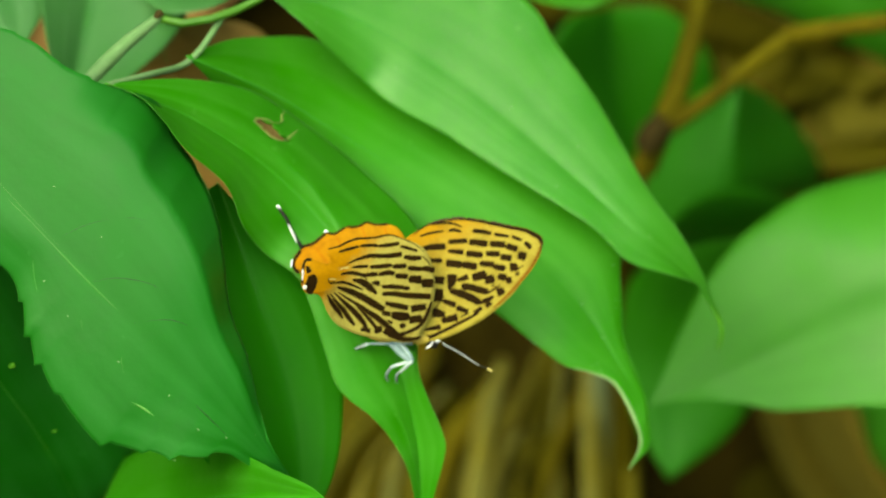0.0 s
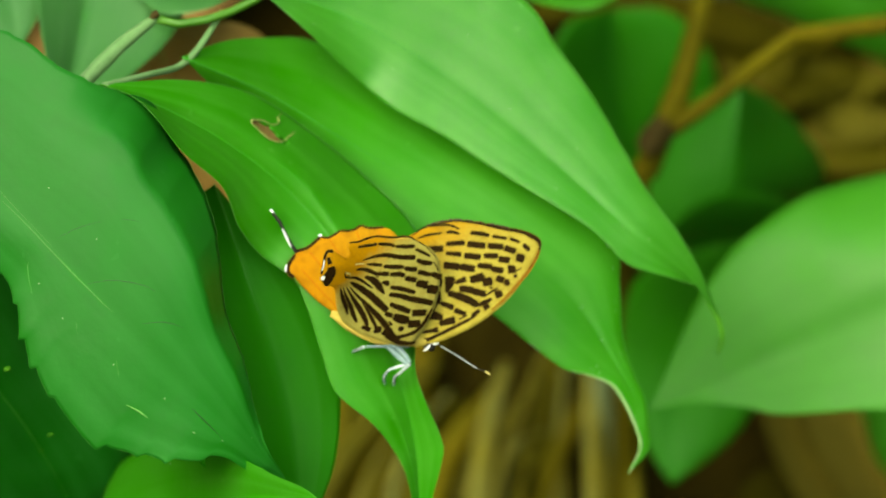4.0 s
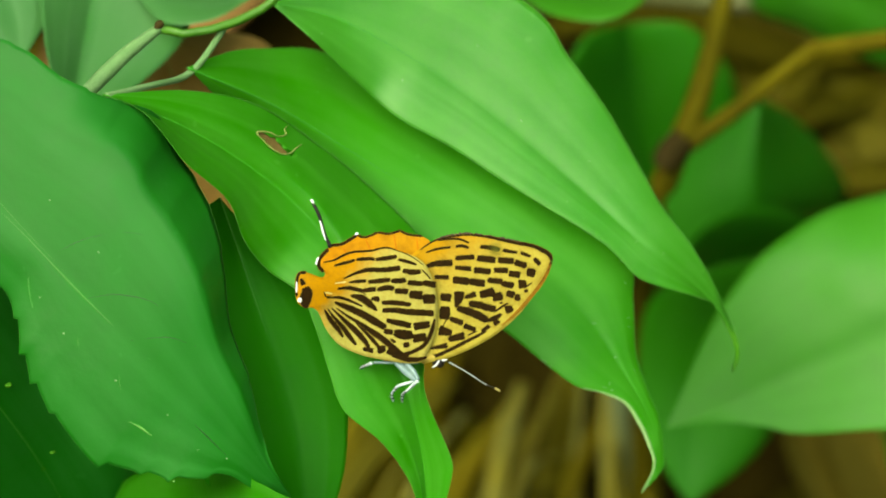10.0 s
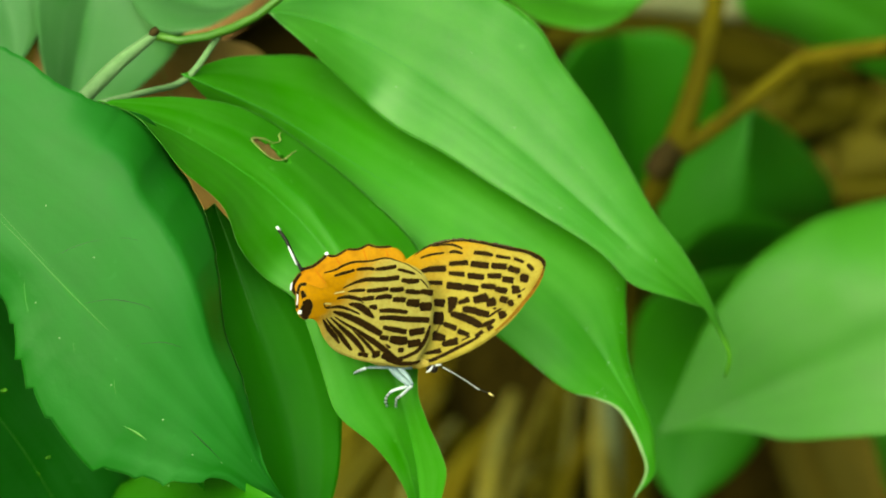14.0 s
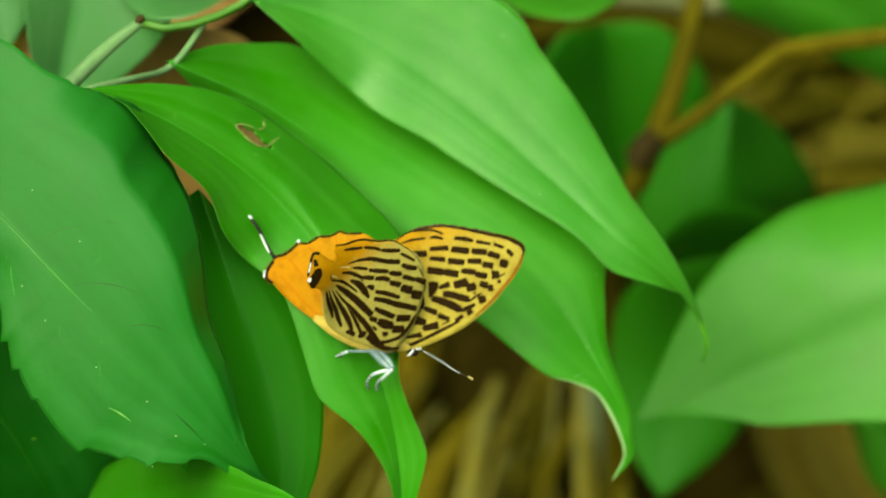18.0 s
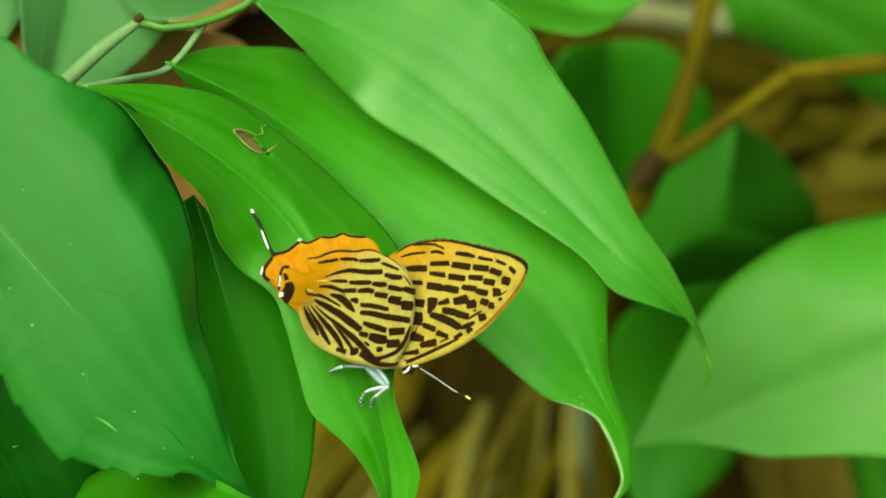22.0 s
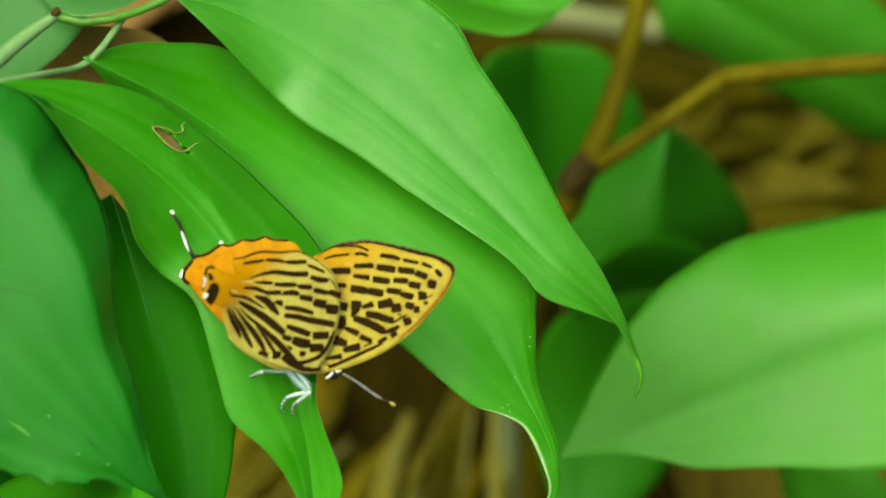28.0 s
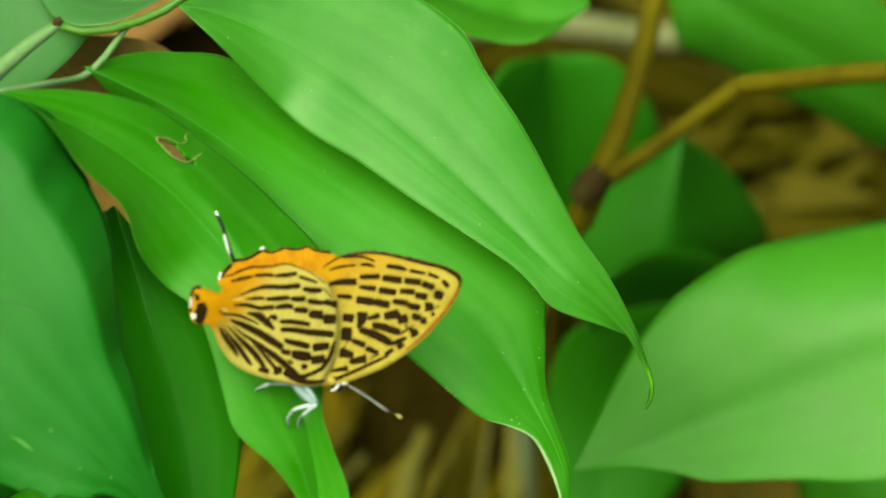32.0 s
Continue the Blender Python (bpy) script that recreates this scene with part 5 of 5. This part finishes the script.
            for i in range(2, 31, 2):
                rod(an, [tuple(path[i]), tuple(path[i] + (path[i + 1] - path[i]) * 0.8)], (0.085, 0.085), WHITE, "white_ring", 6, 3)
            end = pts[-1]
            rod(an, [(end[0], end[1], z + 4.5), *[(x, y, z + 4.7) for x, y in [(9.37, -3.58)]]], (0.13, 0.12), CREAM, "antenna_tip", 6, 4)
    legs = [
        (LEGS, (0.20, 0.19, 0.15), [(-0.51, -0.25), (-2.56, -0.23), (-5.84, -0.25)], [(-6.11, -0.33), (-6.85, -0.62), (-8.00, -1.19)], 0.8),
        (LEGS, (0.45, 0.42, 0.26), [(-3.11, -0.18), (-1.98, -1.38), (-0.73, -2.44)], [(-0.73, -2.44), (-2.76, -3.04), (-3.43, -3.60), (-3.75, -4.29), (-3.59, -4.97)], 0.9),
        (LEGS, (0.36, 0.32, 0.22), [(-2.01, -0.29), (-1.03, -1.35), (-0.46, -2.29)], [(-0.52, -2.43), (-1.72, -3.55), (-2.39, -4.12), (-2.50, -5.08)], 1.3),
    ]
    for mat, r, thigh, shin, z in legs:
        leg = rod(b, [(x, y, z * (0.4 + 0.3 * i)) for i, (x, y) in enumerate(thigh)], r, mat, "leg", label="pale blue-white leg")
        line = [(x, y, z * (1 - 0.25 * i) - 3.6 * i / (len(shin) - 1)) for i, (x, y) in enumerate(shin)]
        rod(leg, line, (0.2, 0.19, 0.17, 0.14), SHIN, "shin", n=18)
        path = spline(line, 24)
        for i in (11, 14, 17, 20):
            rod(leg, [tuple(path[i]), tuple(path[i] + (path[i + 1] - path[i]) * 0.8)], (0.205, 0.2), BLACK, "dark_ring", 8, 3)
    BUTTERFLY.update(near=hw, rear=rw)


build_butterfly()


def build_gnat():
    g = thing("gnat", HOME @ pose(0.08, -0.05, -0.59), "tiny brown gnat hovering before the leaves", "fly")
    part("body", ball((0, 0, 0), (0.42, 0.24, 0.24), 8), GNAT, g)
    for s in (1, -1):
        part("wing", ball((-0.2, 0.35 * s, 0.2), (0.5, 0.22, 0.03), 6), GNAT, g)
    BUTTERFLY["gnat"] = g


build_gnat()


# ---------------------------------------------------------------- what moves
def motions():
    # both hindwings rub up and down; the near one also swings out: seconds, turn, swing and tilt in degrees, shift in millimetres
    walk(BUTTERFLY["near"], [(t, pose(x / 1000, y / 1000, 0.0026 * math.sin(radians(swing)), 0, 0, turn) @ pose(0, 0, 0, 0, swing, 0) @ pose(0, 0, 0, tilt, 0, 0)) for t, turn, swing, tilt, x, y in [
        (0, -0.7, 13.4, 18.1, -0.22, 0.44), (0.5, 0.5, 10.7, 13.8, -0.26, 0.35), (1, -0.4, 8.5, -2.6, -0.24, 0.02), (1.5, -1.1, 5.7, -3.6, -0.10, -0.04), (2, -2.6, 4.9, -3.1, 0.05, -0.07),
        (2.5, -6.4, 16.1, 6.4, -0.19, 0.01), (3, -10.4, 26.2, 13.7, -0.62, 0.18), (3.5, -10.7, 27.6, 16.1, -0.78, 0.23), (5.5, 0.9, 11.2, 12.7, -0.36, 0.28), (6, 0.0, 0.0, -0.0, -0.00, 0.00),
        (6.5, -1.1, 4.5, -5.7, -0.18, -0.12), (7, -2.0, 7.3, -1.9, -0.25, -0.03), (7.5, -6.4, 18.6, 7.8, -0.54, 0.06), (8, -9.2, 26.7, 13.4, -0.75, 0.18), (8.5, -4.1, 23.6, 19.8, -0.65, 0.30),
        (9, 0.0, 17.0, 20.7, -0.48, 0.45), (9.5, 0.9, 12.5, 19.8, -0.36, 0.43), (10, -0.1, 7.2, 4.9, -0.19, 0.06), (10.5, -0.7, 6.0, 1.1, -0.23, 0.02), (11, -1.0, 6.0, -6.1, -0.15, -0.09),
        (11.5, -3.2, 10.0, 8.1, -0.26, 0.08), (12, -7.3, 20.1, 8.1, -0.44, 0.03), (12.5, -9.4, 27.6, 13.4, -0.63, 0.17), (13, -7.1, 28.8, 18.8, -0.62, 0.26), (13.5, -1.3, 16.9, 19.6, -0.19, 0.36),
        (14, 0.1, 12.7, 19.5, -0.32, 0.40), (14.5, 0.4, 9.7, 14.3, -0.30, 0.23), (16.5, -4.2, 12.9, 4.4, -0.23, 0.04), (17, -7.9, 17.8, 6.7, -0.38, 0.02), (17.5, -9.4, 24.1, 10.7, -0.58, 0.10),
        (18, -9.6, 28.8, 14.1, -0.73, 0.12), (18.5, -3.5, 25.9, 20.6, -0.78, 0.41), (19, 0.5, 18.5, 22.5, -0.52, 0.50), (19.5, 1.2, 14.3, 19.3, -0.35, 0.35), (20, 1.2, 11.6, 15.0, -0.35, 0.23),
        (20.5, -0.3, 8.9, 3.0, -0.30, -0.07), (21, -0.4, 5.1, 0.7, -0.25, -0.05), (21.5, -0.9, 5.3, 0.4, -0.09, -0.03), (22, -3.7, 13.9, 6.9, -0.24, 0.04), (22.5, -7.7, 23.3, 10.7, -0.46, 0.10),
        (23, -9.7, 26.2, 13.9, -0.51, 0.03), (23.5, -9.4, 28.5, 16.1, -0.65, 0.10), (24, -5.0, 26.7, 19.1, -0.72, 0.14), (24.5, -0.2, 18.0, 22.3, -0.53, 0.42), (25, 1.5, 14.5, 24.0, -0.57, 0.50),
        (25.5, 1.5, 10.8, 20.2, -0.30, 0.49), (27.5, -2.6, 9.6, 0.2, -0.18, -0.08), (28, -4.7, 17.2, 8.0, -0.26, 0.07), (28.5, -8.7, 24.4, 12.9, -0.45, 0.09), (29, -9.5, 28.7, 16.9, -0.58, 0.19),
        (29.5, -4.5, 25.7, 19.5, -0.46, 0.29), (30, -0.6, 19.3, 20.2, -0.42, 0.40), (30.5, 0.5, 15.5, 19.6, -0.43, 0.30), (31, 1.5, 12.1, 19.0, -0.44, 0.34), (31.5, 0.9, 10.1, 9.9, -0.31, 0.07),
        (32, 0.3, 8.0, 6.2, -0.29, 0.04),
    ]])
    walk(BUTTERFLY["rear"], [(t, pose(x / 1000, y / 1000, 0, 0, 0, a)) for t, a, x, y in [
        (0, 10.4, -0.32, -0.34), (0.5, 5.9, 0.58, -0.19), (1, 0.3, 0.96, 0.07), (1.5, 2.6, -0.56, 0.18), (2, 6.4, -0.92, 0.34),
        (2.5, 9.0, -1.20, 0.23), (3, 10.6, -1.25, -0.35), (3.5, 12.0, -0.96, -0.43), (5.5, 2.0, 0.39, -0.60), (6, -0.0, -0.00, -0.00),
        (6.5, 3.4, -0.94, 0.19), (7, 6.9, -1.15, 0.40), (7.5, 7.9, -1.60, -0.01), (8, 11.0, -1.20, -0.40), (8.5, 13.3, -0.68, -0.30),
        (9, 12.3, -0.24, -0.23), (9.5, 7.7, 0.58, -0.32), (10, 1.7, 0.70, -0.18), (10.5, 2.0, -0.33, 0.11), (11, 5.9, -0.69, 0.42),
        (11.5, 7.7, -1.18, 0.19), (12, 8.5, -1.44, -0.07), (12.5, 10.0, -1.32, -0.48), (13, 11.2, -1.07, -0.81), (13.5, 12.1, -0.71, -0.48),
        (14, 10.1, -0.10, -0.49), (14.5, 5.3, 0.43, -0.41), (16.5, 7.3, -1.18, 0.14), (17, 9.0, -1.31, 0.15), (17.5, 9.8, -1.33, -0.17),
        (18, 11.4, -1.09, -0.56), (18.5, 12.8, -0.74, -0.53), (19, 12.8, -0.45, -0.58), (19.5, 9.0, 0.33, -0.60), (20, 3.1, 0.38, -0.75),
        (20.5, -1.5, 0.39, -0.42), (21, 1.2, -0.49, 0.17), (21.5, 3.1, -1.34, -0.09), (22, 8.5, -1.29, 0.30), (22.5, 8.7, -1.42, 0.09),
        (23, 8.8, -1.53, -0.54), (23.5, 10.1, -1.45, -0.85), (24, 10.9, -1.18, -0.92), (24.5, 9.8, -1.24, -1.05), (25, 7.1, -0.61, -1.19),
        (25.5, 3.9, 0.40, -0.63), (27.5, 6.8, -0.95, 0.22), (28, 7.9, -1.33, -0.01), (28.5, 9.2, -1.29, -0.02), (29, 9.3, -1.50, -0.80),
        (29.5, 8.4, -1.65, -1.16), (30, 9.3, -1.19, -1.15), (30.5, 10.8, -0.10, -0.62), (31, 9.7, 0.94, -0.36), (31.5, 3.9, 1.04, -0.55),
        (32, 2.4, 1.51, -0.14),
    ]])
    walk(BUTTERFLY["gnat"], [(t, HOME @ pose(x / 1000, y / 1000, z / 1000, 0, 0, 40 * math.sin(t * 2))) for t, x, y, z in [
        (0, 69.6, -38.0, -558.7),
        (4.8, 62.6, -28.7, -558.7),
        (5.5, 28.5, -13.0, -558.7),
        (6, 17.6, -9.8, -558.7),
        (6.5, 18.3, -8.7, -558.7),
        (7.5, 16.3, -11.5, -558.7),
        (8.6, 14.5, -9.8, -558.7),
        (9, 10.1, -5.8, -558.7),
        (10, 5.6, 1.5, -558.7),
        (10.5, 4.3, 5.6, -558.7),
        (11, 7.4, 6.1, -558.7),
        (12, -1.0, 12.4, -558.7),
        (12.5, -6.2, 15.7, -558.7),
        (13, -10.7, 18.6, -558.7),
        (13.5, -18.5, 26.4, -558.7),
        (14.2, -29.1, 40.8, -558.7),
        (16, -34.5, 46.5, -558.7),
        (32, -28.4, 45.5, -558.7)
    ]])


motions()
